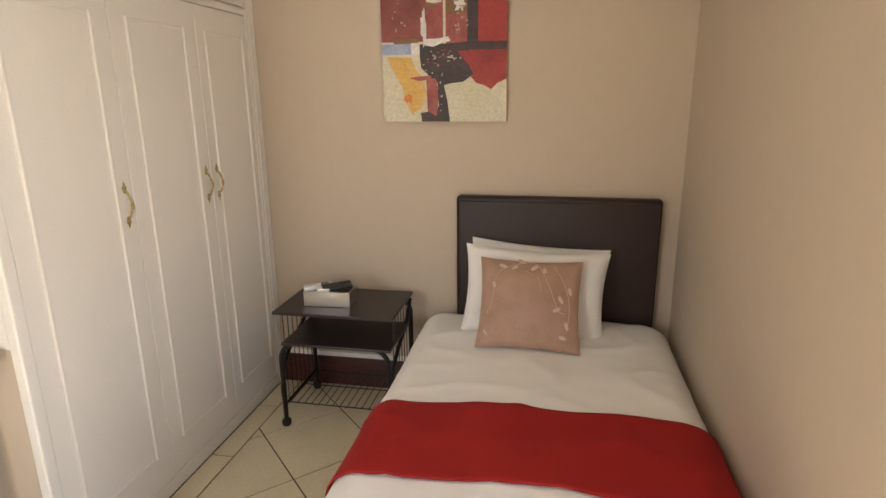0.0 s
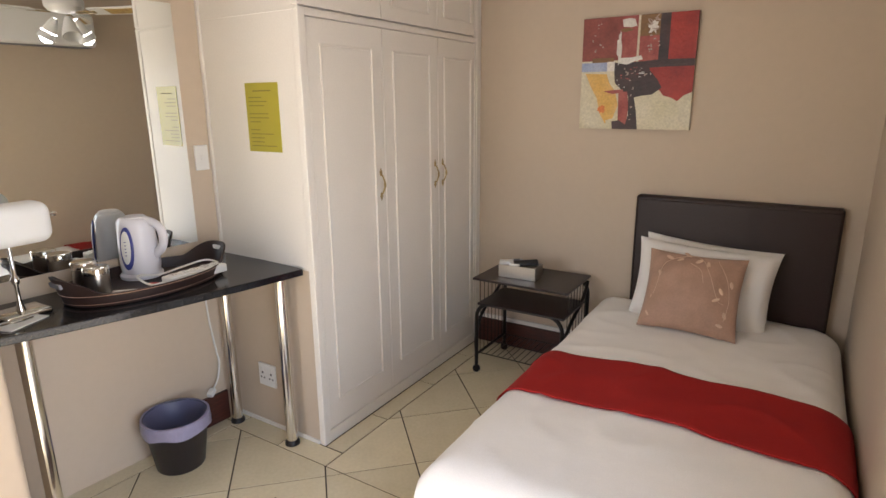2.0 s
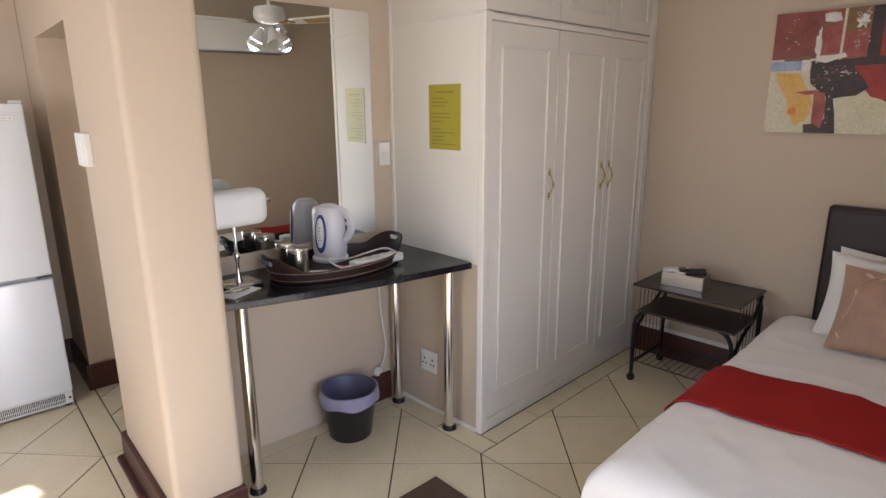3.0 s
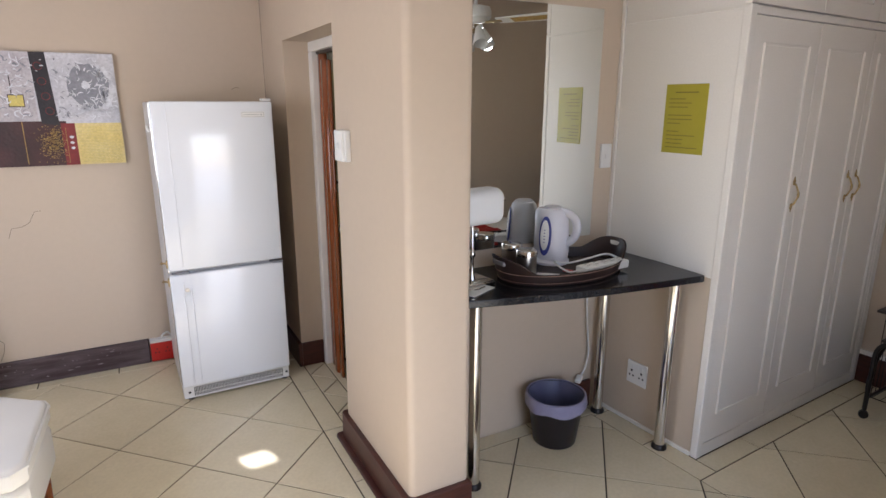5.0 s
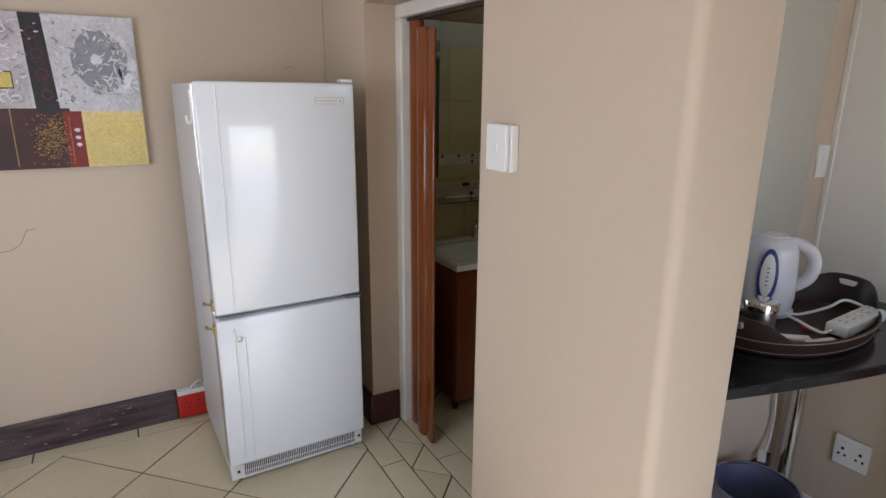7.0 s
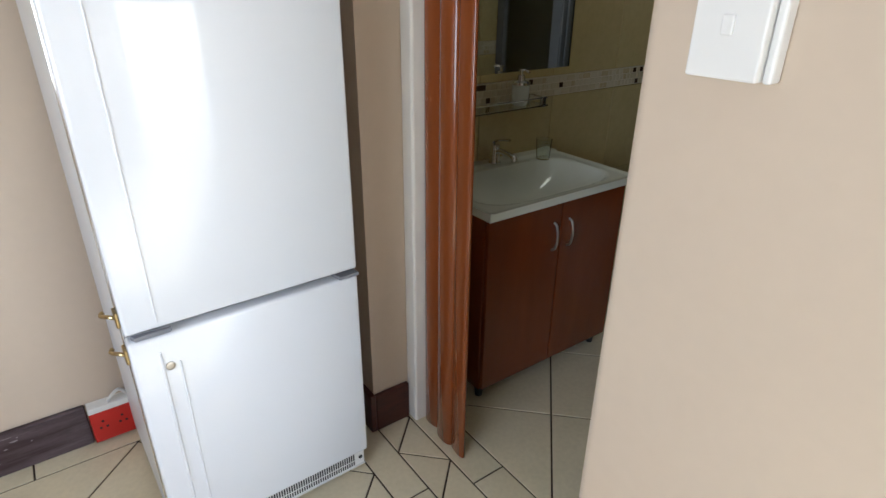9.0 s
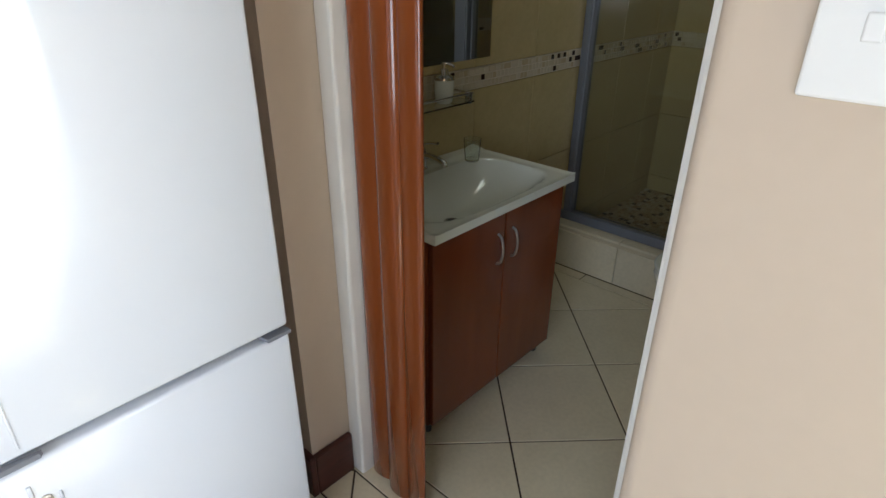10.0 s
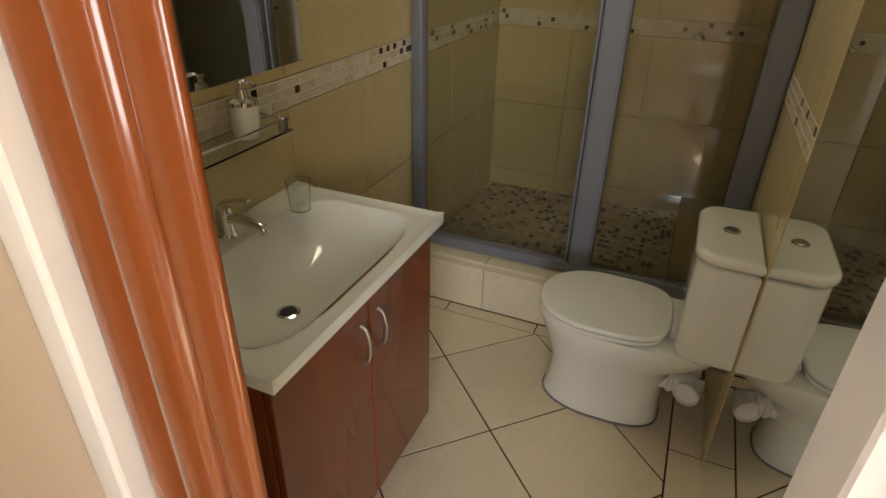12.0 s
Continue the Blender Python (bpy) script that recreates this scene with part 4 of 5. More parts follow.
# ---------- pictures ----------
def patch(bm_list, key, pts, lift):
    bm = bm_list.setdefault(key, bmesh.new())
    n = len(pts)
    bottom = [bm.verts.new((x, 0, z)) for x, z in pts]
    top = [bm.verts.new((x, -lift, z)) for x, z in pts]
    bm.faces.new(top)
    for k in range(n):
        bm.faces.new((bottom[k], bottom[(k + 1) % n], top[(k + 1) % n], top[k]))


def blob(cx, cz, rx, rz, seed, n=22, rough=0.28):
    r = random.Random(seed)
    out = []
    for k in range(n):
        t = 2 * math.pi * k / n
        f = 1 + rough * (r.random() - 0.5) * 2
        out.append((cx + rx * f * math.cos(t), cz + rz * f * math.sin(t)))
    return out


def paint(name, c, tone=None, scale=14, vary=0.3, bump=0.6):
    return material(name, c, 0.45, vary=vary, scale=scale, fine=0.12, fine_scale=90, bump=bump, bump_scale=60, tone=tone)


def canvas(name, m, w, h, label, shapes, colors):
    pic = thing(name, m, label, "painting")
    part("canvas", box(-w / 2, w / 2, -0.028, 0, -h / 2, h / 2, 0.002), CANVAS, pic)
    for i, (key, pts) in enumerate(shapes):
        made = {}
        patch(made, key, [((max(0, min(1, x)) - 0.5) * w, (0.5 - max(0, min(1, y))) * h) for x, y in pts], 0.0284 + 0.00012 * i)
        bm = made[key]
        bmesh.ops.recalc_face_normals(bm, faces=bm.faces)
        part("paint_patch", bm, colors[key], pic)
    return pic


def rect(x0, y0, x1, y1):
    return [(x0, y0), (x0, y1), (x1, y1), (x1, y0)]


def scribble(x, y, n, seed, w=0.02, h=0.012, spread=0.06):
    r = random.Random(seed)
    return [blob(x + (r.random() - 0.5) * spread, y + (r.random() - 0.5) * spread, w * (0.5 + r.random()), h * (0.4 + r.random()), seed * 7 + k, 10, 0.5) for k in range(n)]


P1 = {"red": paint("oil_red", (0.36, 0.030, 0.018), (0.20, 0.012, 0.010), 7), "dark_red": paint("oil_dark_red", (0.17, 0.030, 0.022), (0.30, 0.08, 0.06), 9), "black": paint("oil_black", (0.025, 0.016, 0.016), (0.07, 0.03, 0.03), 12),
      "cream": paint("oil_cream", (0.62, 0.57, 0.44), (0.55, 0.50, 0.30), 5), "yellow": paint("oil_yellow", (0.62, 0.36, 0.07), (0.70, 0.48, 0.20), 8), "white": paint("oil_white", (0.74, 0.71, 0.66), None, 20),
      "blue": paint("oil_blue", (0.20, 0.27, 0.48), (0.45, 0.48, 0.58), 12), "ochre": paint("oil_ochre", (0.25, 0.13, 0.035), (0.12, 0.06, 0.03), 10), "orange": paint("oil_orange", (0.68, 0.20, 0.04), None, 10), "rose": paint("oil_rose", (0.36, 0.09, 0.07), (0.22, 0.03, 0.03), 18)}
S1 = [("cream", rect(0, 0, 1, 1)), ("dark_red", rect(0, 0, 0.36, 0.38)), ("rose", rect(0.36, 0, 0.5, 0.40)), ("ochre", rect(0.52, 0, 0.70, 0.24)), ("rose", rect(0.52, 0.18, 0.72, 0.40)), ("black", rect(0.69, 0, 0.775, 0.44)),
      ("red", rect(0.775, 0, 1, 0.39)), ("red", [(0.6, 0.44), (0.66, 0.58), (0.76, 0.70), (0.83, 0.72), (0.88, 0.75), (0.93, 0.70), (1.0, 0.67), (1.0, 0.44)]),
      ("black", [(0.5, 0.40), (0.5, 0.46), (0.78, 0.45), (1.0, 0.45), (1.0, 0.39), (0.72, 0.385)]), ("black", [(0.30, 0.40), (0.32, 0.58), (0.40, 0.66), (0.48, 0.72), (0.56, 0.70), (0.66, 0.69), (0.74, 0.63), (0.70, 0.56), (0.63, 0.48), (0.60, 0.40)]),
      ("ochre", rect(0.10, 0.355, 0.30, 0.40)), ("blue", rect(0, 0.395, 0.24, 0.475)), ("white", rect(0.24, 0.39, 0.31, 0.475)), ("yellow", [(0.04, 0.49), (0.09, 0.60), (0.16, 0.72), (0.19, 0.85), (0.26, 0.97), (0.32, 0.90), (0.36, 0.78), (0.33, 0.66), (0.27, 0.58), (0.24, 0.50)]),
      ("orange", blob(0.21, 0.82, 0.035, 0.035, 3)), ("cream", blob(0.29, 0.95, 0.04, 0.05, 8)), ("rose", [(0.36, 0.66), (0.37, 0.98), (0.44, 1.0), (0.46, 0.80), (0.44, 0.66)]), ("black", [(0.45, 0.68), (0.46, 0.86), (0.43, 1.0), (0.55, 1.0), (0.53, 0.84), (0.50, 0.70)]),
      ("black", [(0.31, 0.93), (0.32, 1.0), (0.45, 1.0), (0.44, 0.96), (0.38, 0.92)]), ("cream", blob(0.75, 0.86, 0.17, 0.10, 12, 30, 0.12)),
      ("rose", [(0.22, 0.655), (0.30, 0.68), (0.40, 0.67), (0.40, 0.64), (0.30, 0.645)]), ("white", blob(0.345, 0.26, 0.02, 0.13, 5, 18, 0.35)), ("white", [(0.36, 0.03), (0.37, 0.09), (0.44, 0.10), (0.49, 0.09), (0.47, 0.03), (0.42, 0.02)]), ("ochre", blob(0.40, 0.12, 0.05, 0.016, 6)),
      ("white", blob(0.635, 0.11, 0.045, 0.05, 9, 16, 0.45)), ("white", [(0.36, 0.36), (0.36, 0.41), (0.42, 0.42), (0.50, 0.39), (0.56, 0.38), (0.54, 0.345), (0.46, 0.36)])]
for sd, (x, y) in enumerate(((0.60, 0.28), (0.63, 0.32), (0.5, 0.49), (0.42, 0.52), (0.58, 0.50), (0.38, 0.60))):
    S1 += [("white" if sd > 3 else "rose", q) for q in scribble(x, y, 5, 40 + sd, 0.010, 0.005, 0.09)]
canvas("abstract_painting", BED @ pose(0.967, BED_WALL, 1.758), 0.597, 0.592, "abstract red, black, yellow and cream canvas hung over the bed", S1, P1)

P2 = {"grey": paint("oil_grey", (0.40, 0.36, 0.38), (0.55, 0.52, 0.54), 9, 0.33, 1.0), "pale": paint("oil_pale_grey", (0.46, 0.45, 0.49), (0.64, 0.63, 0.66), 8, 0.33, 1.0), "black": paint("oil_soft_black", (0.022, 0.018, 0.022), None, 10), "brown": paint("oil_deep_brown", (0.030, 0.012, 0.012), (0.07, 0.02, 0.02), 6),
      "red": paint("oil_wine", (0.20, 0.018, 0.018), (0.12, 0.01, 0.01), 10), "yellow": paint("oil_pale_yellow", (0.66, 0.52, 0.20), (0.70, 0.60, 0.32), 8), "ring": paint("oil_mid_grey", (0.22, 0.22, 0.25), (0.30, 0.30, 0.33), 14), "white": paint("oil_chalk", (0.70, 0.70, 0.74), None, 20),
      "gold": paint("oil_gold", (0.42, 0.28, 0.07), (0.2, 0.1, 0.03), 30), "lemon": paint("oil_lemon", (0.66, 0.54, 0.14), None, 12), "line": paint("oil_dark_line", (0.05, 0.03, 0.03), None, 12)}
S2 = [("pale", rect(0, 0, 1, 1)), ("grey", rect(0, 0, 0.355, 0.60)), ("brown", rect(0, 0.60, 0.56, 1)), ("black", [(0.355, 0), (0.375, 0.62), (0.51, 0.64), (0.475, 0)]), ("red", rect(0.515, 0.62, 0.625, 1)), ("yellow", rect(0.625, 0.62, 1, 1)),
      ("white", blob(0.84, 0.30, 0.145, 0.20, 2, 30, 0.08)), ("ring", blob(0.78, 0.29, 0.165, 0.20, 4, 34, 0.05)), ("white", blob(0.755, 0.28, 0.032, 0.036, 6, 16, 0.2)),
      ("line", rect(0.185, 0.20, 0.193, 0.46)), ("line", rect(0.155, 0.365, 0.275, 0.475)), ("lemon", rect(0.162, 0.373, 0.268, 0.467)), ("lemon", blob(0.05, 0.46, 0.028, 0.022, 9, 12, 0.2)), ("grey", blob(0.052, 0.46, 0.010, 0.009, 10, 10)), ("gold", rect(0.225, 0.60, 0.231, 0.98)), ("gold", rect(0.545, 0.66, 0.549, 0.98))]
for k in range(3):
    S2.append(("white", blob(0.587, 0.745 + k * 0.05, 0.016, 0.013, 20 + k, 12, 0.15)))
for k in range(24):
    z = 0.645 + k * 0.0145
    S2.append(("lemon", [(0.64, z), (0.64, z + 0.0035), (0.80, z + 0.006), (0.98, z + 0.0045), (0.98, z + 0.001), (0.80, z + 0.002)]))
for k in range(4):
    cx, cy = 0.412 + 0.013 * k, 0.12 + 0.13 * k
    ring = [(cx + 0.034 * math.cos(2 * math.pi * i / 20), cy + 0.034 * math.sin(2 * math.pi * i / 20)) for i in range(20)]
    inner = [(cx + 0.029 * math.cos(2 * math.pi * i / 20), cy + 0.029 * math.sin(2 * math.pi * i / 20)) for i in range(20)]
    S2 += [("red", ring), ("black", inner)]
for sd in range(8):
    S2 += [("white", q) for q in scribble(0.10 + 0.1 * sd, 0.12 + 0.07 * (sd % 3) if sd < 4 else 0.50 + 0.02 * (sd % 3), 5, 80 + sd, 0.014, 0.004, 0.12)]
second = canvas("abstract_painting", pose(-3.635, -1.382, 1.583, 0, 0, 90), 0.61, 0.605, "abstract grey, black and yellow canvas on the kitchen wall", S2, P2)
flecks, rf = {}, random.Random(77)
for k in range(420):
    x, y = rf.gauss(0.44, 0.055), 0.75 + rf.gauss(0, 0.07) + (0.1 if k % 2 else 0)
    if 0.02 < x < 0.55 and 0.63 < y < 0.98:
        patch(flecks, "gold", [((px - 0.5) * 0.61, (0.5 - py) * 0.605) for px, py in blob(x, y, 0.006, 0.003, k, 5, 0.5)], 0.0312)
bmesh.ops.recalc_face_normals(flecks["gold"], faces=flecks["gold"].faces)
part("gold_flecks", flecks["gold"], P2["gold"], second, "scattered gold flecks")["kind"] = "stuff"


def strokes(pic, w, h, regions, mat, label, seed, lift):
    """Short curled strokes of thick paint inside boxes (x0, y0, x1, y1, how many, length)."""
    made, r = {}, random.Random(seed)
    for x0, y0, x1, y1, n, size in regions:
        for k in range(n):
            x, y, a, turn = x0 + (x1 - x0) * r.random(), y0 + (y1 - y0) * r.random(), r.random() * 6.28, r.uniform(-2.5, 2.5)
            length, wide = size * (0.5 + r.random()), 0.0016 + 0.0028 * r.random()
            left, right = [], []
            for i in range(5):
                px, py = (x - 0.5) * w, (0.5 - y) * h
                t = wide * math.sin(math.pi * (i + 0.6) / 5.2)
                left.append((px - t * math.sin(a), py + t * math.cos(a)))
                right.append((px + t * math.sin(a), py - t * math.cos(a)))
                x, y, a = x + length / 4 * math.cos(a), y - length / 4 * math.sin(a), a + turn / 4
            if all(abs(p[0]) < w / 2 and abs(p[1]) < h / 2 for p in left + right):
                patch(made, "s", left + right[::-1], lift)
    bmesh.ops.recalc_face_normals(made["s"], faces=made["s"].faces)
    part("paint_stroke", made["s"], mat, pic, label)["kind"] = "stuff"


SCRATCH = paint("oil_scratch", (0.42, 0.32, 0.27), None, 20)
first = [o for o in scene.objects if o.name.startswith("abstract_painting") and o.parent is None and o is not second][0]
strokes(second, 0.61, 0.605, ((0.01, 0.02, 0.33, 0.56, 60, 0.05), (0.50, 0.03, 0.98, 0.56, 70, 0.05), (0.86, 0.10, 0.96, 0.46, 46, 0.06), (0.70, 0.46, 0.90, 0.54, 24, 0.06)), P2["white"], "white curled paint strokes", 3, 0.0318)
strokes(second, 0.61, 0.605, ((0.02, 0.03, 0.33, 0.56, 34, 0.04), (0.52, 0.05, 0.75, 0.58, 30, 0.04)), P2["ring"], "grey curled paint strokes", 4, 0.0316)
strokes(first, 0.597, 0.592, ((0.10, 0.02, 0.20, 0.30, 9, 0.018), (0.40, 0.46, 0.66, 0.52, 12, 0.018), (0.58, 0.16, 0.70, 0.32, 10, 0.018), (0.46, 0.55, 0.50, 0.95, 9, 0.018), (0.62, 0.02, 0.69, 0.12, 8, 0.05)), SCRATCH, "pale scratched paint strokes", 5, 0.0325)

# ---------- kitchen corner ----------
mat_ob = part("floor_mat", box(-0.25, 0.25, -0.40, 0.40, 0.0005, 0.012, 0.004), RUG, None, m=pose(-0.87, 0.335, 0, 0, 0, 2))
tagged(mat_ob, "brown looped floor mat beside the bed", "mat")

chair = thing("upholstered_chair", pose(-2.12, -1.72, 0), "white slip-covered low chair with a satin seat edge", "chair")
SEAT_OUT = [(-0.32, -0.10), (-0.215, -0.235), (-0.19, -0.255), (0.27, -0.26), (0.31, -0.22), (0.31, 0.20), (0.27, 0.24), (-0.16, 0.262), (-0.205, 0.245), (-0.225, 0.21), (-0.32, 0.09)]
part("seat", slab(SEAT_OUT, 0.39, 0.472, 0.022, 4), SEAT, chair, "padded white seat top", smooth=True)
skirt = slab([(x * 0.975, y * 0.975) for x, y in SEAT_OUT], 0.20, 0.388, 0.03, 3)
part("skirt", skirt, SEAT, chair, "loose white fabric skirt", smooth=True)
part("piping", tube([(x * 1.003, y * 1.003, 0.455) for x, y in SEAT_OUT], 0.006, 8, closed=True), SEAT, chair, "white piping round the seat", smooth=True)
part("backrest", slab([(-0.345, -0.24), (-0.30, -0.12), (-0.29, 0.0), (-0.30, 0.04), (-0.335, 0.05), (-0.37, 0.02), (-0.385, -0.24)], 0.36, 0.70, 0.022, 4), SEAT, chair, "white covered curved back", smooth=True)
for x, y in ((-0.24, -0.2), (0.24, -0.2), (-0.20, 0.2), (0.24, 0.2)):
    part("leg", lathe([(0.015, 0), (0.02, 0.21)], 12, x, y), WOOD, chair, "turned wooden leg")

rack = thing("folded_stand", pose(-3.45, -1.93, 0), "black folded metal stand leaning at the kitchen wall", "stand")
part("board", box(-0.012, 0.012, -0.10, 0.045, 0.012, 0.56, 0.004), BLACKWOOD, rack, "dark board", m=pose(-0.03, 0, 0, 4, -6, 0))
part("frame", tube([(0.0, 0.06, 0.0), (0.0, -0.02, 0.50), (0.0, -0.04, 0.52)], 0.011, 8, bm=tube([(0.06, 0.04, 0.0), (0.0, -0.06, 0.50)], 0.011, 8, bm=tube([(0.10, -0.02, 0.012), (0.02, 0.05, 0.30)], 0.011, 8))), BLACKMETAL, rack, smooth=True)

# hairline cracks in the plaster
def crack(name, pts, m=None):
    ob = structure(name, tube([Vector(p) for p in pts], 0.0009, 4), DARK, "hairline plaster crack", m=m)
    return ob


crack("trim", [(-3.6340, -1.817, 0.537), (-3.6340, -1.830, 0.479), (-3.6340, -1.860, 0.418), (-3.6340, -1.861, 0.362), (-3.6340, -1.875, 0.328), (-3.6340, -1.845, 0.306), (-3.6340, -1.817, 0.274), (-3.6340, -1.826, 0.222), (-3.6340, -1.849, 0.167)])
crack("trim", [(-3.6350, -1.535, 1.027), (-3.6340, -1.567, 1.024), (-3.6340, -1.596, 0.966), (-3.6340, -1.632, 0.944), (-3.6340, -1.685, 0.938), (-3.6340, -1.704, 0.885)])
crack("trim", [(-3.6340, -1.796, 0.864), (-3.6340, -1.819, 0.833), (-3.6340, -1.823, 0.776), (-3.6340, -1.841, 0.714), (-3.6340, -1.836, 0.660)])
crack("trim", [(-3.634, -0.2405, 1.62), (-3.631, -0.2405, 1.75), (-3.634, -0.2405, 1.9), (-3.630, -0.2405, 2.1), (-3.634, -0.2405, 2.5)])
crack("trim", [(-3.6349, -0.45, 1.70), (-3.6349, -0.42, 1.715), (-3.6349, -0.40, 1.71)])

# ---------- ceiling fan and air conditioner ----------
fan = thing("ceiling_fan", pose(-0.45, 1.13, -0.05), "white ceiling fan with three blades and lit spot lamps", "ceiling fan")
part("rod", tube([(0, 0, 2.30), (0, 0, 2.65)], 0.012, 10, bm=lathe([(0.06, 2.679), (0.055, 2.64), (0.02, 2.62)], 24)), PLASTIC, fan, smooth=True)
part("motor", lathe([(0.05, 2.31), (0.095, 2.30), (0.105, 2.27), (0.105, 2.235), (0.085, 2.21), (0.05, 2.20)], 36), PLASTIC, fan, smooth=True)
for k in range(3):
    a = -88 + 120 * k
    blade = part("blade", slab([(0.17, -0.045), (0.57, -0.062), (0.62, -0.045), (0.63, 0.0), (0.62, 0.045), (0.57, 0.062), (0.17, 0.045)], -0.004, 0.004, 0.002), PLASTIC, fan, m=pose(0, 0, 2.205, 0, 0, a) @ pose(0, 0, 0, 13, 0, 0))
    part("cane_inset", box(0.28, 0.56, -0.034, 0.034, -0.0062, -0.0035), P2["gold"], blade, "tan inset panel")
    part("bracket", box(0.08, 0.20, -0.014, 0.014, -0.010, -0.003, 0.002), BRASS, blade)
for k in range(3):
    a = 75 + 120 * k
    arm = part("lamp_arm", lathe([(0.012, 0), (0.022, 0.02), (0.042, 0.085), (0.040, 0.088), (0.018, 0.03)], 20, cap=False), PLASTIC, fan, "white spot lamp shade", smooth=True, m=pose(0.06 * math.cos(radians(a)), 0.06 * math.sin(radians(a)), 2.17, 0, 0, a) @ pose(0, 0, 0, 0, 150, 0) @ Matrix.Diagonal((1.25, 1.25, 1.5, 1)))
    if k != 1:
        one = bmesh.new()
        bmesh.ops.create_uvsphere(one, u_segments=16, v_segments=10, radius=0.036)
        part("bulb", one, BULB, arm, "lit bulb", m=Matrix.Translation((0, 0, 0.07)), smooth=True)
ac = thing("air_conditioner", BED @ pose(EAST, 0.15, 2.18, 0, 0, -90), "white wall air conditioner high on the wall", "air conditioner")
part("case", box(-0.40, 0.40, -0.20, 0, -0.125, 0.125, 0.03, 4), PLASTIC, ac, smooth=True)
part("louvre", box(-0.36, 0.36, -0.185, -0.10, -0.132, -0.1255, 0.002), RUBBER, ac)
sc = thing("wall_lamp", BED @ pose(EAST, -0.41, 1.735, 0, 0, -90), "small bronze wall lamp above the bed", "wall lamp")
part("bowl", lathe([(0.01, -0.035), (0.05, -0.02), (0.075, 0.02), (0.07, 0.02), (0.045, -0.015)], 24, 0, -0.08, cap=False), BRASS, sc, smooth=True)
part("arm", tube([(0, 0, 0), (0, -0.08, -0.03)], 0.010, 8, bm=box(-0.03, 0.03, -0.012, 0, -0.04, 0.04, 0.003)), BRASS, sc)
# ---------- accordion door ----------
acc = thing("accordion_door", pose(0, 0, 0), "folded varnished wooden accordion door at the bathroom doorway", "door")
SLATS = ((-3.000, -0.050, 6, 0.086, 1.885, 0.020), (-2.912, -0.062, -4, 0.088, 1.85, 0.024), (-2.836, -0.068, -8, 0.080, 1.84, 0.012))
for x, y, a, w, top, deep in SLATS:
    outline = [(w / 2 * math.copysign(abs(math.cos(q)) ** 0.95, math.cos(q)), deep * math.copysign(abs(math.sin(q)) ** 0.75, math.sin(q))) for q in [2 * math.pi * k / 40 for k in range(40)]]
    slat = part("slat", slab(outline, 0.012, top, 0.002), WOOD, acc, "varnished red-brown door slat", smooth=True, m=pose(x, y, 0, 0, 0, a))
    if x > -2.83:
        part("moulding", lathe([(1.0, 0.013), (1.0, top - 0.001)], 20, -0.020, -0.010, 0.011, 0.008), WOOD, slat, "narrow rounded wooden bead", smooth=True)
part("top_rail", box(-3.05, -2.25, -0.07, -0.04, 1.886, 1.90), BLACKWOOD, acc, "dark top rail")

# ---------- bathroom ----------
van = thing("vanity_unit", pose(-3.45, 0.14, 0), "cherry wood vanity cabinet with a white moulded basin", "vanity")
bm = box(0.0, 0.44, 0.02, 0.73, 0.055, 0.66, 0.002)
bm = box(0.0, 0.44, 0.02, 0.036, 0.661, 0.773, 0.001, bm=bm)
bm = box(0.0, 0.44, 0.714, 0.73, 0.661, 0.773, 0.001, bm=bm)
bm = box(0.424, 0.44, 0.037, 0.713, 0.661, 0.773, 0.001, bm=bm)
part("body", bm, CHERRY, van)
for a, b in ((0.022, 0.373), (0.377, 0.728)):
    d = part("door", box(0.442, 0.462, a, b, 0.065, 0.766, 0.004), CHERRY, van, "cherry veneered door")
    hy = 0.335 if a < 0.1 else 0.415
    part("handle", tube(curve([(0.462, hy, 0.58), (0.478, hy, 0.592), (0.486, hy, 0.635), (0.478, hy, 0.678), (0.462, hy, 0.69)], 6), 0.0045, 10), STEEL, d, "curved steel handle", smooth=True)
for y in (0.05, 0.70):
    part("leg", lathe([(0.014, 0), (0.02, 0.055)], 12, 0.41, y), DARK, van)
    part("leg", lathe([(0.014, 0), (0.02, 0.055)], 12, 0.05, y), DARK, van)


def basin(i, j):
    x, y = 0.0 + 0.49 * i, 0.0 + 0.75 * j
    a, b = (x - 0.275) / 0.178, (y - 0.375) / 0.325
    r = (abs(a) ** 4.2 + abs(b) ** 4.2) ** (1 / 4.2)
    z = 0.80
    if r < 1:
        k = 1 - r
        z -= 0.110 * (1 - (1 - min(1, k * 1.25)) ** 2.0) + 0.006 * (1 - min(1, abs(a)))
    elif r < 1.14 and 0.02 < i < 0.98:
        z += 0.0
    if x < 0.07:
        z += 0.008 * min(1, (0.07 - x) / 0.02)
    else:
        z += 0.004 * max(0, 1 - min(i and 1, (0.49 - x) / 0.02)) + 0.004 * max(0, 1 - min(y, 0.75 - y) / 0.02)
    return Vector((x, y, z))


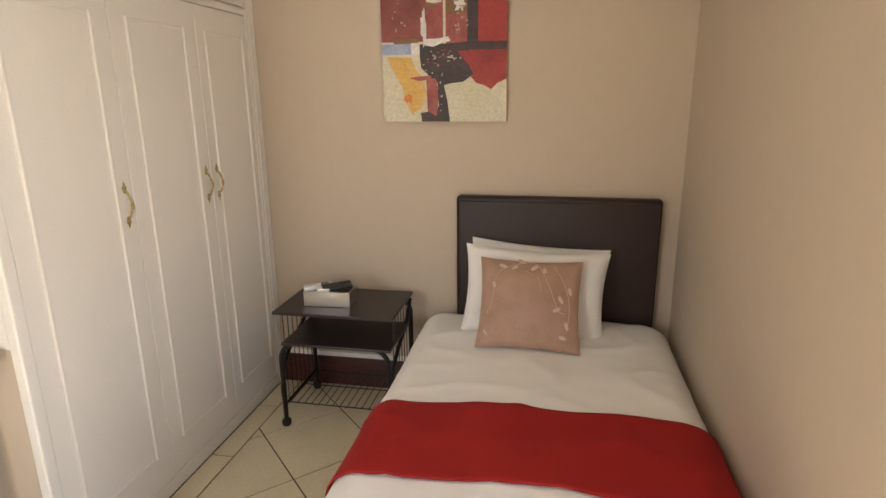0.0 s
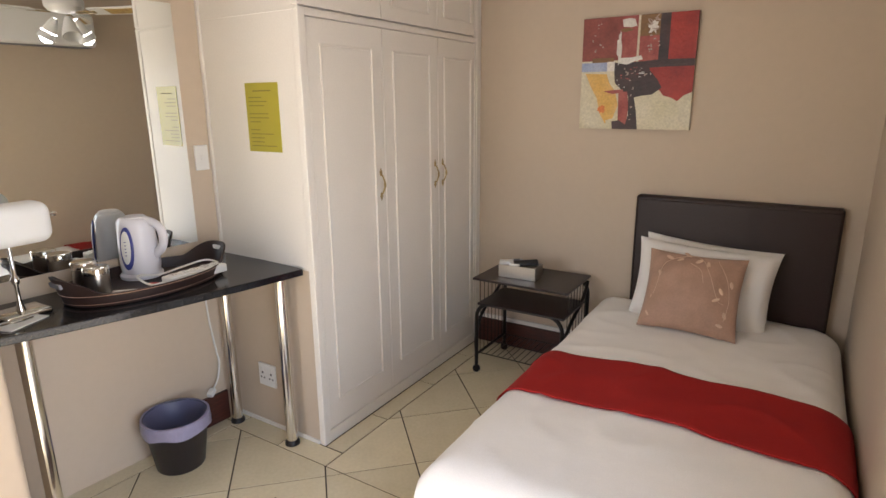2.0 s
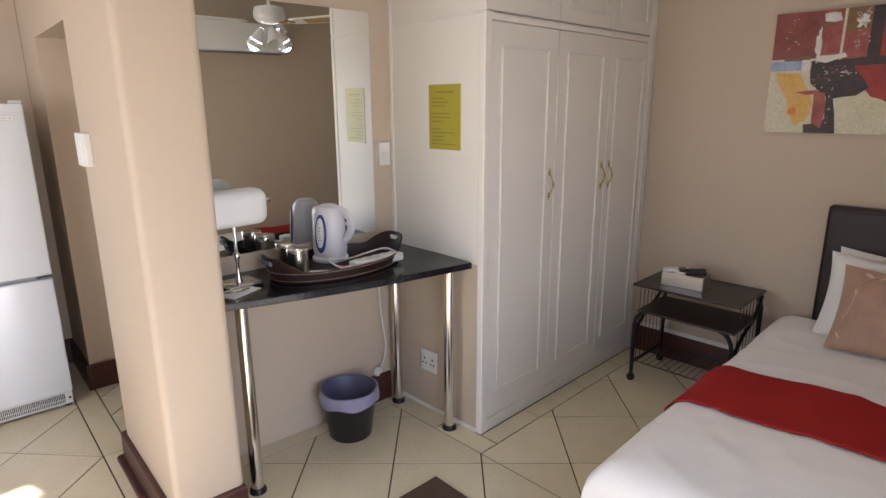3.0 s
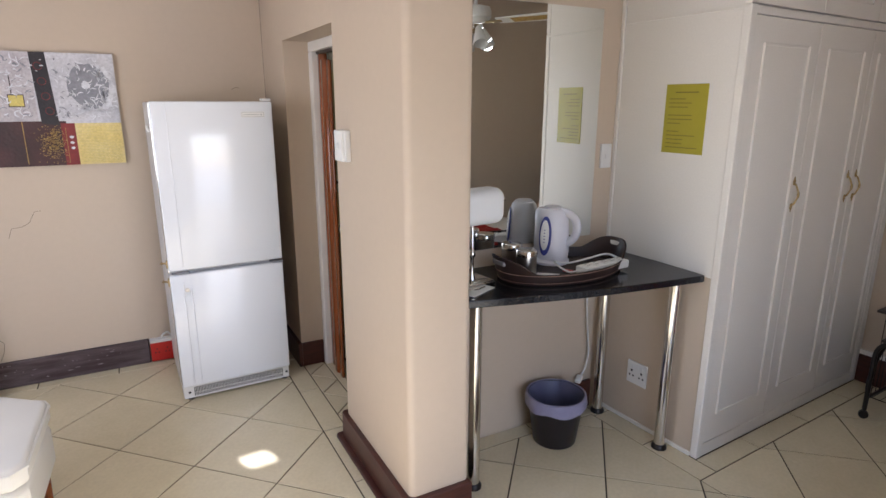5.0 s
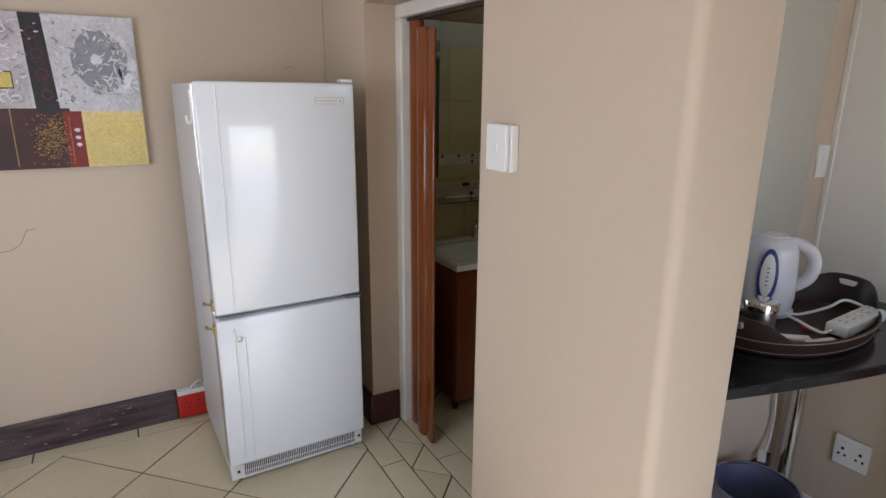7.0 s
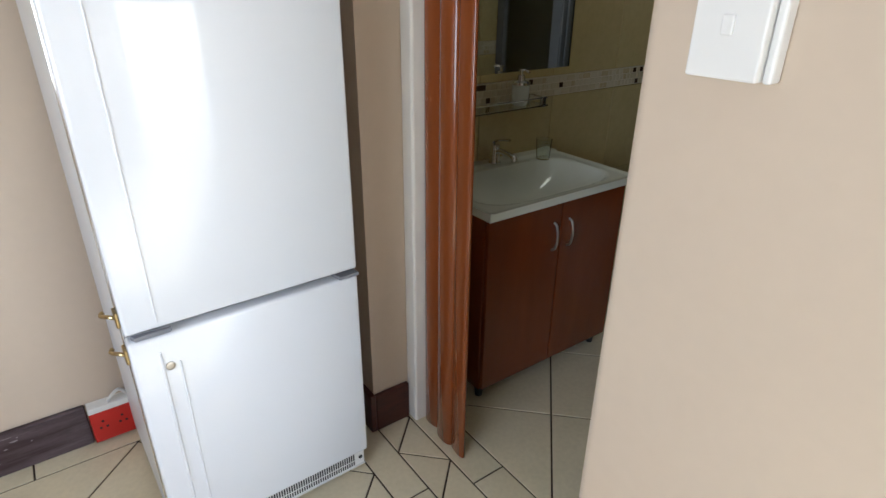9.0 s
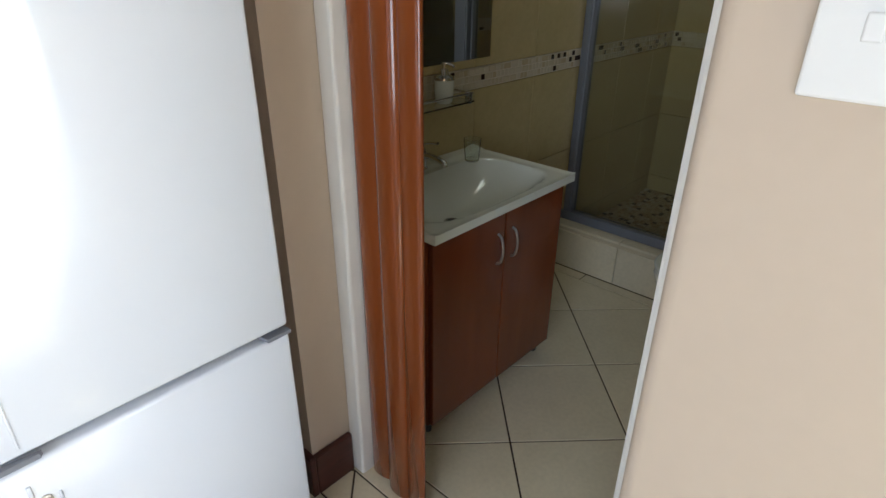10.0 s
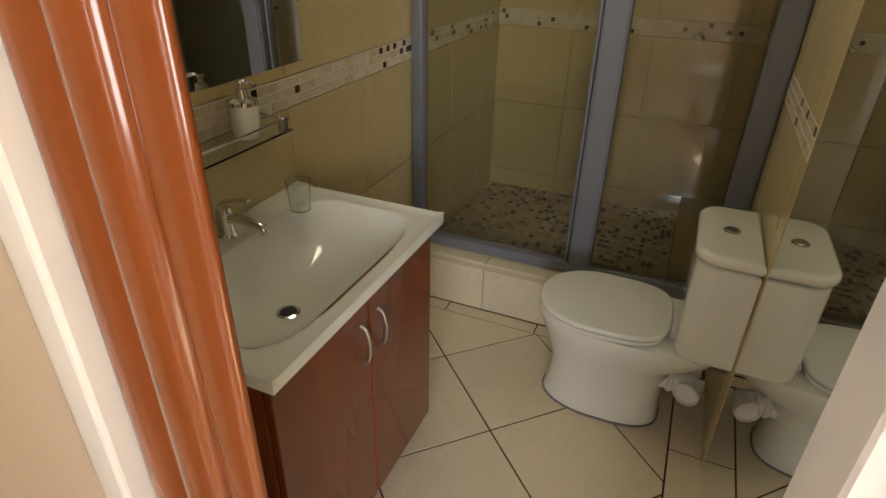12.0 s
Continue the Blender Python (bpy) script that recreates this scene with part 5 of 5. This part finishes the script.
bm = grid(60, 80, basin)
ed = [e for e in bm.edges if e.is_boundary]
res = bmesh.ops.extrude_edge_only(bm, edges=ed)
vs = [v for v in res["geom"] if isinstance(v, bmesh.types.BMVert)]
for v in vs:
    v.co.z = 0.775
bmesh.ops.recalc_face_normals(bm, faces=bm.faces)
part("basin", bm, CERAMIC, van, "white moulded basin top", smooth=True)
dz = basin(0.275 / 0.49, 0.315 / 0.75).z
part("drain", lathe([(0.028, dz - 0.002), (0.029, dz + 0.002), (0.022, dz + 0.004), (0.019, dz + 0.002)], 24, 0.275, 0.315), CHROME, van, "chrome drain ring", smooth=True)
part("drain_hole", lathe([(0.0185, dz), (0.0185, dz + 0.0052), (0.0, dz + 0.0052)], 20, 0.275, 0.315, cap=False), DARK, van, "dark open drain")
tap = thing("basin_tap", pose(-3.40, 0.53, 0.808), "chrome single lever basin tap", "tap")
part("spout", tube(curve([(0, 0, 0.04), (0.04, 0, 0.055), (0.11, 0, 0.045), (0.12, 0, 0.03)], 5), 0.012, 12, bm=lathe([(0.026, 0), (0.022, 0.012), (0.02, 0.06), (0.017, 0.075)], 24)), CHROME, tap, smooth=True)
part("lever", tube(curve([(-0.01, 0, 0.078), (0.0, 0, 0.09), (0.05, 0, 0.105), (0.085, 0, 0.11)], 5), 0.008, 10, flat=0.6), CHROME, tap, smooth=True)
tumbler = part("tumbler", lathe([(0.028, 0.0), (0.034, 0.085), (0.032, 0.085), (0.024, 0.006), (0.0, 0.006)], 28), GLASS, None, m=pose(-3.325, 0.735, 0.808), smooth=True)
tagged(tumbler, "clear glass tumbler on the basin top", "tumbler")
gs = thing("glass_shelf", pose(-3.452, 0.515, 1.03), "small glass shelf with a chrome rail over the basin", "shelf")
part("glass", box(0.0, 0.12, -0.26, 0.232, -0.003, 0.003, 0.001), GLASS, gs)
part("rail", tube([(0.11, -0.26, 0.03), (0.11, 0.232, 0.03)], 0.0035, 8, bm=tube([(0.0, 0.225, 0.03), (0.11, 0.225, 0.03)], 0.0035, 8)), CHROME, gs)
for y in (-0.24, 0.215):
    part("bracket", box(0.095, 0.115, y - 0.01, y + 0.01, -0.008, 0.035, 0.003), CHROME, gs)
    part("bracket", box(0.0, 0.015, y - 0.012, y + 0.012, -0.015, 0.03, 0.003), CHROME, gs)
sd = thing("soap_dispenser", pose(-3.385, 0.637, 1.0335), "white ceramic soap dispenser with a chrome pump", "soap dispenser")
part("body", lathe([(0.026, 0), (0.031, 0.006), (0.035, 0.035), (0.036, 0.078), (0.035, 0.082)], 32), CERAMIC, sd, smooth=True)
part("pump", tube(curve([(0, 0, 0.137), (0.02, 0.0, 0.139), (0.045, 0, 0.132)], 4), 0.0045, 8, bm=lathe([(0.038, 0.0825), (0.037, 0.092), (0.018, 0.099), (0.014, 0.118), (0.006, 0.12), (0.006, 0.132), (0.010, 0.134), (0.010, 0.143)], 28)), CHROME, sd, smooth=True)
bm_ = thing("bathroom_mirror", pose(-3.452, 0.0, 0), "frameless mirror over the basin", "mirror")
part("glass", box(0.0, 0.006, 0.12, 0.975, 1.155, 1.95), MIRROR, bm_)
em = thing("long_mirror", pose(0, 0, 0), "tall frameless mirror on the wall beside the toilet", "mirror")
part("glass", box(-2.1185, -2.1102, 0.02, 1.052, 0.004, 1.98), MIRROR, em)

# toilet, looking to -x
wc = thing("toilet", pose(-2.122, 1.262, 0) @ Matrix.Diagonal((1.0, 1.0, 0.955, 1)), "white ceramic toilet with closed lid and low cistern", "toilet")


def egg(x0, x1, w, n=40, back=0.75):
    """An outline from the back x1 to the front x0."""
    out = []
    for k in range(n):
        t = 2 * math.pi * k / n
        c, s = math.cos(t), math.sin(t)
        cx = x0 + (x1 - x0) * 0.45
        rx = (cx - x0) if c < 0 else (x1 - cx)
        ex = 1.0 if c < 0 else 0.62
        out.append((cx + rx * math.copysign(abs(c) ** ex, c), w / 2 * math.copysign(abs(s) ** (0.95 if c < 0 else back), s)))
    return out


bm = bmesh.new()
loops = []
for x0, x1, w, z in ((-0.565, -0.15, 0.245, 0.0), (-0.562, -0.15, 0.242, 0.02), (-0.548, -0.155, 0.225, 0.10), (-0.548, -0.15, 0.232, 0.18), (-0.575, -0.13, 0.285, 0.26), (-0.60, -0.02, 0.335, 0.33), (-0.615, 0.0, 0.355, 0.375), (-0.61, -0.0, 0.35, 0.392)):
    loops.append([bm.verts.new((x, y, z)) for x, y in egg(x0, x1, w)])
for a, b in zip(loops, loops[1:]):
    for k in range(40):
        bm.faces.new((a[k], a[(k + 1) % 40], b[(k + 1) % 40], b[k]))
bm.faces.new(loops[-1])
bmesh.ops.recalc_face_normals(bm, faces=bm.faces)
part("bowl", bm, CERAMIC, wc, smooth=True)
part("foot_sealant", slab([(x * 1.0 + 0.0, y * 1.02) for x, y in egg(-0.570, -0.145, 0.252)], 0.0, 0.005), RUBBER, wc, "grey line of sealant at the foot")
part("seat", slab(egg(-0.61, -0.185, 0.355, back=0.5), 0.394, 0.410, 0.005, 2), CERAMIC, wc, "white seat ring", smooth=True)
part("lid", slab(egg(-0.615, -0.18, 0.36, back=0.5), 0.4125, 0.432, 0.009, 4), CERAMIC, wc, "closed white lid", smooth=True)
part("hinge", tube([(-0.172, -0.08, 0.405), (-0.172, 0.08, 0.405)], 0.012, 10), PLASTIC, wc)
part("cistern", slab(rounded(-0.165, 0.0, -0.175, 0.175, 0.062, ("sw", "nw"), 8), 0.393, 0.735, 0.012, 3), CERAMIC, wc, smooth=True)
part("cistern_lid", slab(rounded(-0.175, 0.002, -0.183, 0.183, 0.068, ("sw", "nw"), 8), 0.739, 0.779, 0.017, 4), CERAMIC, wc, "white cistern lid", smooth=True)
part("flush_button", lathe([(0.024, 0.776), (0.024, 0.781), (0.019, 0.782), (0.018, 0.785), (0.0, 0.786)], 28, -0.085, 0.0), CHROME, wc, smooth=True)
collar = part("waste_pipe", turned(lathe([(0.036, 0), (0.036, 0.02), (0.043, 0.024), (0.043, 0.036), (0.038, 0.04), (0.038, 0.052), (0.044, 0.056), (0.044, 0.068), (0.037, 0.072), (0.035, 0.10)], 28), pose(-0.172, -0.045, 0.205, 0, 90, 0)), PLASTIC, wc, "ribbed white waste pipe", smooth=True)
part("pipe_socket", turned(lathe([(0.034, 0), (0.034, 0.045), (0.042, 0.05), (0.042, 0.07), (0.036, 0.073), (0.033, 0.066), (0.0, 0.066)], 28), pose(-0.068, -0.035, 0.200, 90, 0, -18)), PLASTIC, collar, "round white pipe socket", smooth=True)
part("bolt", lathe([(0.006, 0), (0.004, 0.005)], 10), DARK, wc, m=pose(-0.33, -0.102, 0.05, 90, 0, 0))

# shower: kerb, tray, frame, panes
structure("shower_kerb", box(-3.45, -2.122, 1.60, 1.77, -0.004, 0.222), BATH_GROUT, "tiled shower kerb")
sh = thing("shower_screen", pose(0, 0, 0), "grey aluminium framed glass shower screen with a sliding door", "shower screen")
Z0, Z1 = 0.236, 1.98
for a, b, c, d in ((-3.45, -3.405, 1.69, 1.75), (-2.205, -2.122, 1.69, 1.75), (-2.725, -2.635, 1.675, 1.735), (-2.745, -2.732, 1.70, 1.75)):
    part("post", box(a, b, c, d, Z0 + 0.036, Z1 - 0.05, 0.004, bm=box(a + 0.008, b - 0.008, c - 0.006, c + 0.002, Z0 + 0.04, Z1 - 0.055, 0.002) if b - a > 0.03 else None), ALU, sh, "grey aluminium upright")
part("sill", box(-3.45, -2.122, 1.665, 1.755, Z0, Z0 + 0.034, 0.004, bm=box(-3.45, -2.122, 1.665, 1.675, Z0 + 0.03, Z0 + 0.048, 0.002)), ALU, sh, "grey aluminium sill rail")
part("head", box(-3.45, -2.122, 1.665, 1.755, Z1 - 0.05, Z1, 0.004), ALU, sh, "grey aluminium head rail")
for a, b, y in ((-3.405, -2.745, 1.725), (-2.635, -2.205, 1.705)):
    part("pane", box(a, b, y, y + 0.005, Z0 + 0.036, Z1 - 0.05), PANE, sh, "clear shower glass")
structure("shower_tray", box(-3.45, -2.122, 1.77, 2.79, -0.004, 0.10), BATH_GROUT, "shower floor bed")
structure("shower_ledge", box(-2.33, -2.122, 1.99, 2.785, 0.105, 0.22, 0.006), BATH_TILE, "tiled ledge along the shower wall")
mx = thing("shower_mixer", pose(-2.40, 2.785, 1.05), "chrome shower mixer on the tiled wall", "tap")
part("body", tube(curve([(0, 0, 0), (0, -0.04, 0), (-0.02, -0.06, 0.02), (-0.05, -0.07, 0.0)], 5), 0.014, 12), CHROME, mx, smooth=True)

# ---------- tiles: walls of the bathroom ----------
tile_cache = {}


def piece(w, h, d, mat, parent, m, name="tile"):
    key = (round(w, 3), round(h, 3), round(d, 4), mat.name)
    if key not in tile_cache:
        bm = bmesh.new()
        e = 0.0015
        v = [bm.verts.new(p) for p in ((-w / 2, 0, -h / 2), (w / 2, 0, -h / 2), (w / 2, 0, h / 2), (-w / 2, 0, h / 2), (-w / 2, -d + e, -h / 2), (w / 2, -d + e, -h / 2), (w / 2, -d + e, h / 2), (-w / 2, -d + e, h / 2), (-w / 2 + e, -d, -h / 2 + e), (w / 2 - e, -d, -h / 2 + e), (w / 2 - e, -d, h / 2 - e), (-w / 2 + e, -d, h / 2 - e))]
        for a, b, c, d_ in ((0, 1, 5, 4), (1, 2, 6, 5), (2, 3, 7, 6), (3, 0, 4, 7), (4, 5, 9, 8), (5, 6, 10, 9), (6, 7, 11, 10), (7, 4, 8, 11), (8, 9, 10, 11)):
            bm.faces.new((v[a], v[b], v[c], v[d_]))
        me = bpy.data.meshes.new(name)
        bm.to_mesh(me)
        bm.free()
        me.materials.append(mat)
        tile_cache[key] = me
    ob = new(name, tile_cache[key])
    ob.parent = parent
    ob.matrix_basis = m
    return ob


BAND0, BAND1 = 1.035, 1.12


def tiled(wall, turn, x, y, along, length, rows, band=True, step=0.412, d=0.012, first=0.0):
    """Lay tiles and the mosaic band on a wall that starts at (x, y); along: the unit way to the viewer's right."""
    g = 0.003
    for z0, z1 in rows:
        s = 0.0
        while s < length - 0.02:
            w = min(step if s or not first else first, length - s)
            c = s + w / 2
            piece(w - g, z1 - z0 - g, d, BATH_TILE, wall, Matrix.Translation((x + along[0] * c, y + along[1] * c, (z0 + z1) / 2)) @ pose(0, 0, 0, 0, 0, turn))
            s += w
    if band:
        bed = box(0, length, -d * 0.9, 0, BAND0 + 0.001, BAND1 - 0.001)
        part("band_bed", bed, BAND_BED, wall, m=Matrix.Translation((x, y, 0)) @ pose(0, 0, 0, 0, 0, turn))
        r = random.Random(int(length * 100))
        bm = bmesh.new()
        for row in range(3):
            z = BAND0 + 0.005 + row * 0.0265
            s = 0.004 + r.random() * 0.01
            while s < length - 0.03:
                w = r.choice((0.022, 0.022, 0.022, 0.046))
                one = [bm.verts.new(q) for q in ((s, -d * 0.89, z), (s + w, -d * 0.89, z), (s + w, -d * 0.89, z + 0.022), (s, -d * 0.89, z + 0.022), (s + 0.001, -d - 0.001, z + 0.001), (s + w - 0.001, -d - 0.001, z + 0.001), (s + w - 0.001, -d - 0.001, z + 0.021), (s + 0.001, -d - 0.001, z + 0.021))]
                for a, b, c, d_ in ((0, 1, 5, 4), (1, 2, 6, 5), (2, 3, 7, 6), (3, 0, 4, 7), (4, 5, 6, 7)):
                    bm.faces.new((one[a], one[b], one[c], one[d_]))
                s += w + 0.004
        ob = part("mosaic", bm, BANDM, wall, "cream, tan and dark brown mosaic pieces", m=Matrix.Translation((x, y, 0)) @ pose(0, 0, 0, 0, 0, turn))
        ob["kind"] = "stuff"


ROWS_WALL = ((0.0, 0.205), (0.205, 0.62), (0.62, 1.035), (1.12, 1.535), (1.535, 1.95))
walls = {o.name: o for o in scene.objects}
tiled(walls["wall_bath_west"], 90, -3.465, 0.0, (0, 1), 2.80, ROWS_WALL, first=0.07)
tiled(walls["wall_bath_north"], 0, -3.453, 2.80, (1, 0), 1.328, ROWS_WALL)
tiled(walls["wall_bath_east"], -90, -2.114, 2.79, (0, -1), 1.735, ROWS_WALL, d=0.006)
kerb = walls["shower_kerb"]
for k in range(4):
    a, b = max(-3.45, -3.47 + k * 0.41), min(-2.127, -3.47 + (k + 1) * 0.41)
    if b - a < 0.03:
        continue
    piece(b - a - 0.004, 0.205, 0.012, TILE, kerb, pose((a + b) / 2, 1.60, 0.105))
    piece(b - a - 0.004, 0.165, 0.012, TILE, kerb, pose((a + b) / 2, 1.683, 0.222, -90, 0, 0))

# shower mosaic floor
bm = bmesh.new()
r = random.Random(9)
nx, ny = 46, 36
for i in range(nx):
    for j in range(ny):
        x, y, z = -3.448 + i * 0.0285, 1.772 + j * 0.028, 0.1005
        w = 0.0235
        one = [bm.verts.new(q) for q in ((x, y, z), (x + w, y, z), (x + w, y + w, z), (x, y + w, z), (x + 0.001, y + 0.001, z + 0.004), (x + w - 0.001, y + 0.001, z + 0.004), (x + w - 0.001, y + w - 0.001, z + 0.004), (x + 0.001, y + w - 0.001, z + 0.004))]
        for a, b, c, d_ in ((0, 1, 5, 4), (1, 2, 6, 5), (2, 3, 7, 6), (3, 0, 4, 7), (4, 5, 6, 7)):
            bm.faces.new((one[a], one[b], one[c], one[d_]))
ob = part("mosaic", bm, MOSAIC, walls["shower_tray"], "small cream, tan and dark brown floor mosaic")
ob["kind"] = "stuff"

# ---------- floor tiles ----------
floor = walls["floor"]


def clip(poly, inside):
    """Cut a polygon by half planes (a, b, c): a x + b y <= c."""
    for a, b, c in inside:
        out = []
        for i, p in enumerate(poly):
            q = poly[(i + 1) % len(poly)]
            dp, dq = a * p[0] + b * p[1] - c, a * q[0] + b * q[1] - c
            if dp <= 0:
                out.append(p)
            if dp * dq < 0:
                t = dp / (dp - dq)
                out.append((p[0] + (q[0] - p[0]) * t, p[1] + (q[1] - p[1]) * t))
        poly = out
        if len(poly) < 3:
            return []
    return poly


def area(poly):
    return 0.5 * sum(p[0] * q[1] - q[0] * p[1] for p, q in zip(poly, poly[1:] + poly[:1]))


def shrink(poly, g):
    """Move every side of a convex polygon in by g."""
    sides = []
    for p, q in zip(poly, poly[1:] + poly[:1]):
        d = Vector((q[0] - p[0], q[1] - p[1]))
        if d.length < 1e-5:
            continue
        n_ = Vector((d.y, -d.x)).normalized()
        sides.append((n_.x, n_.y, n_.dot(Vector(p)) - g))
    return clip(poly, sides)


def tile_at(poly, gap=0.0032):
    poly = shrink(poly, gap)
    if len(poly) < 3 or area(poly) < 0.0004:
        return
    cx, cy = sum(p[0] for p in poly) / len(poly), sum(p[1] for p in poly) / len(poly)
    local = [(x - cx, y - cy) for x, y in poly]
    key = tuple(round(c, 3) for p in local for c in p)
    if key not in tile_cache:
        inner = shrink(local, 0.0015)
        if len(inner) != len(local):
            return
        bm = bmesh.new()
        a = [bm.verts.new((x, y, -0.005)) for x, y in local]
        b = [bm.verts.new((x, y, -0.001)) for x, y in local]
        c = [bm.verts.new((x, y, 0)) for x, y in inner]
        n_ = len(local)
        for k in range(n_):
            j = (k + 1) % n_
            bm.faces.new((a[k], a[j], b[j], b[k]))
            bm.faces.new((b[k], b[j], c[j], c[k]))
        bm.faces.new(c)
        me = bpy.data.meshes.new("tile")
        bm.to_mesh(me)
        bm.free()
        me.materials.append(TILE)
        tile_cache[key] = me
    ob = new("tile", tile_cache[key])
    ob.parent = floor
    ob.matrix_basis = Matrix.Translation((cx, cy, 0))


def diagonal(region, node, half, angle=0.0):
    """Tiles set cornerwise: squares whose corners lie half a diagonal from their middle, clipped to the region."""
    ca, sa = math.cos(radians(angle)), math.sin(radians(angle))
    for i in range(-16, 17):
        for j in range(-16, 17):
            if (i + j) % 2:
                continue
            cx, cy = node[0] + half * (i * ca - j * sa) , node[1] + half * (i * sa + j * ca)
            # a corner of a tile lies on the node; middles lie half a diagonal off
            mx_, my_ = cx + half * ca, cy + half * sa
            sq = [(mx_ + half * math.cos(radians(angle + a)), my_ + half * math.sin(radians(angle + a))) for a in (0, 90, 180, 270)]
            got = clip(sq, region)
            if got and area(got) > 0.0006:
                tile_at(got)


def rectangle(x0, x1, y0, y1):
    return [(-1, 0, -x0), (1, 0, x1), (0, -1, -y0), (0, 1, y1)]


def border(x0, x1, y0, y1, step, along_x, start=0.0):
    lo, hi = (x0, x1) if along_x else (y0, y1)
    s = lo - start
    while s < hi:
        a, b = max(lo, s), min(hi, s + step)
        if b - a > 0.012:
            tile_at([(a, y0), (b, y0), (b, y1), (a, y1)] if along_x else [(x0, a), (x1, a), (x1, b), (x0, b)])
        s += step


# kitchen field, its borders, the doorway, the bathroom, the alcove and the bedroom
diagonal(rectangle(-3.54, 1.2, -2.85, -0.35), (-2.311, -0.35), 0.306)
border(-3.635, -3.54, -2.85, -0.35, 0.42, False, 0.1)
border(-3.635, 1.2, -0.35, -0.235, 0.46, True, 0.055)
diagonal(rectangle(-3.11, -2.19, -0.235, -0.105), (-2.957, -0.235), 0.13)
border(-3.11, -2.19, -0.105, 0.023, 0.41, True, 0.0)
diagonal(rectangle(-3.45, -2.222, 0.023, 1.52), (-2.788, 0.343), 0.295)
border(-3.45, -2.13, 1.52, 1.588, 0.41, True, 0.17)
border(-2.222, -2.11, 0.023, 1.52, 0.41, False, 0.15)


def bed_xy(u, v):
    p = BED @ Vector((u, v, 0))
    return p.x, p.y


def bed_side(u, v, nu, nv):
    """The half plane behind the line through (u, v) with the normal (nu, nv), in the bedroom's own axes."""
    n_ = BED.to_3x3() @ Vector((nu, nv, 0))
    x, y = bed_xy(u, v)
    return n_.x, n_.y, n_.x * x + n_.y * y


NODE, HALF = (-0.804, 1.264), 0.290
diagonal(rectangle(-1.79, 1.2, -0.235, 3) + [bed_side(0, -0.118, 0, 1)], NODE, HALF, 3.4)
diagonal(rectangle(-3, 1.2, -0.235, 3) + [bed_side(0, -0.118, 0, -1), bed_side(0.112, 0, -1, 0)], NODE, HALF, 3.4)
border(-1.88, -1.79, 0.0, 1.12, 0.40, False, 0.2)
for k in range(3):
    a, b = max(-0.55, -0.32 * (k + 1) + 0.112), 0.112 - 0.32 * k
    if b > a:
        tile_at([bed_xy(a, -0.118), bed_xy(b, -0.118), bed_xy(b, -0.002), bed_xy(a, -0.002)])
for k in range(-1, 5):
    a, b = max(0.0, -0.1 + 0.45 * k), min(1.55, -0.1 + 0.45 * (k + 1))
    if b > a:
        tile_at([bed_xy(0.004, a), bed_xy(0.112, a), bed_xy(0.112, b), bed_xy(0.004, b)])
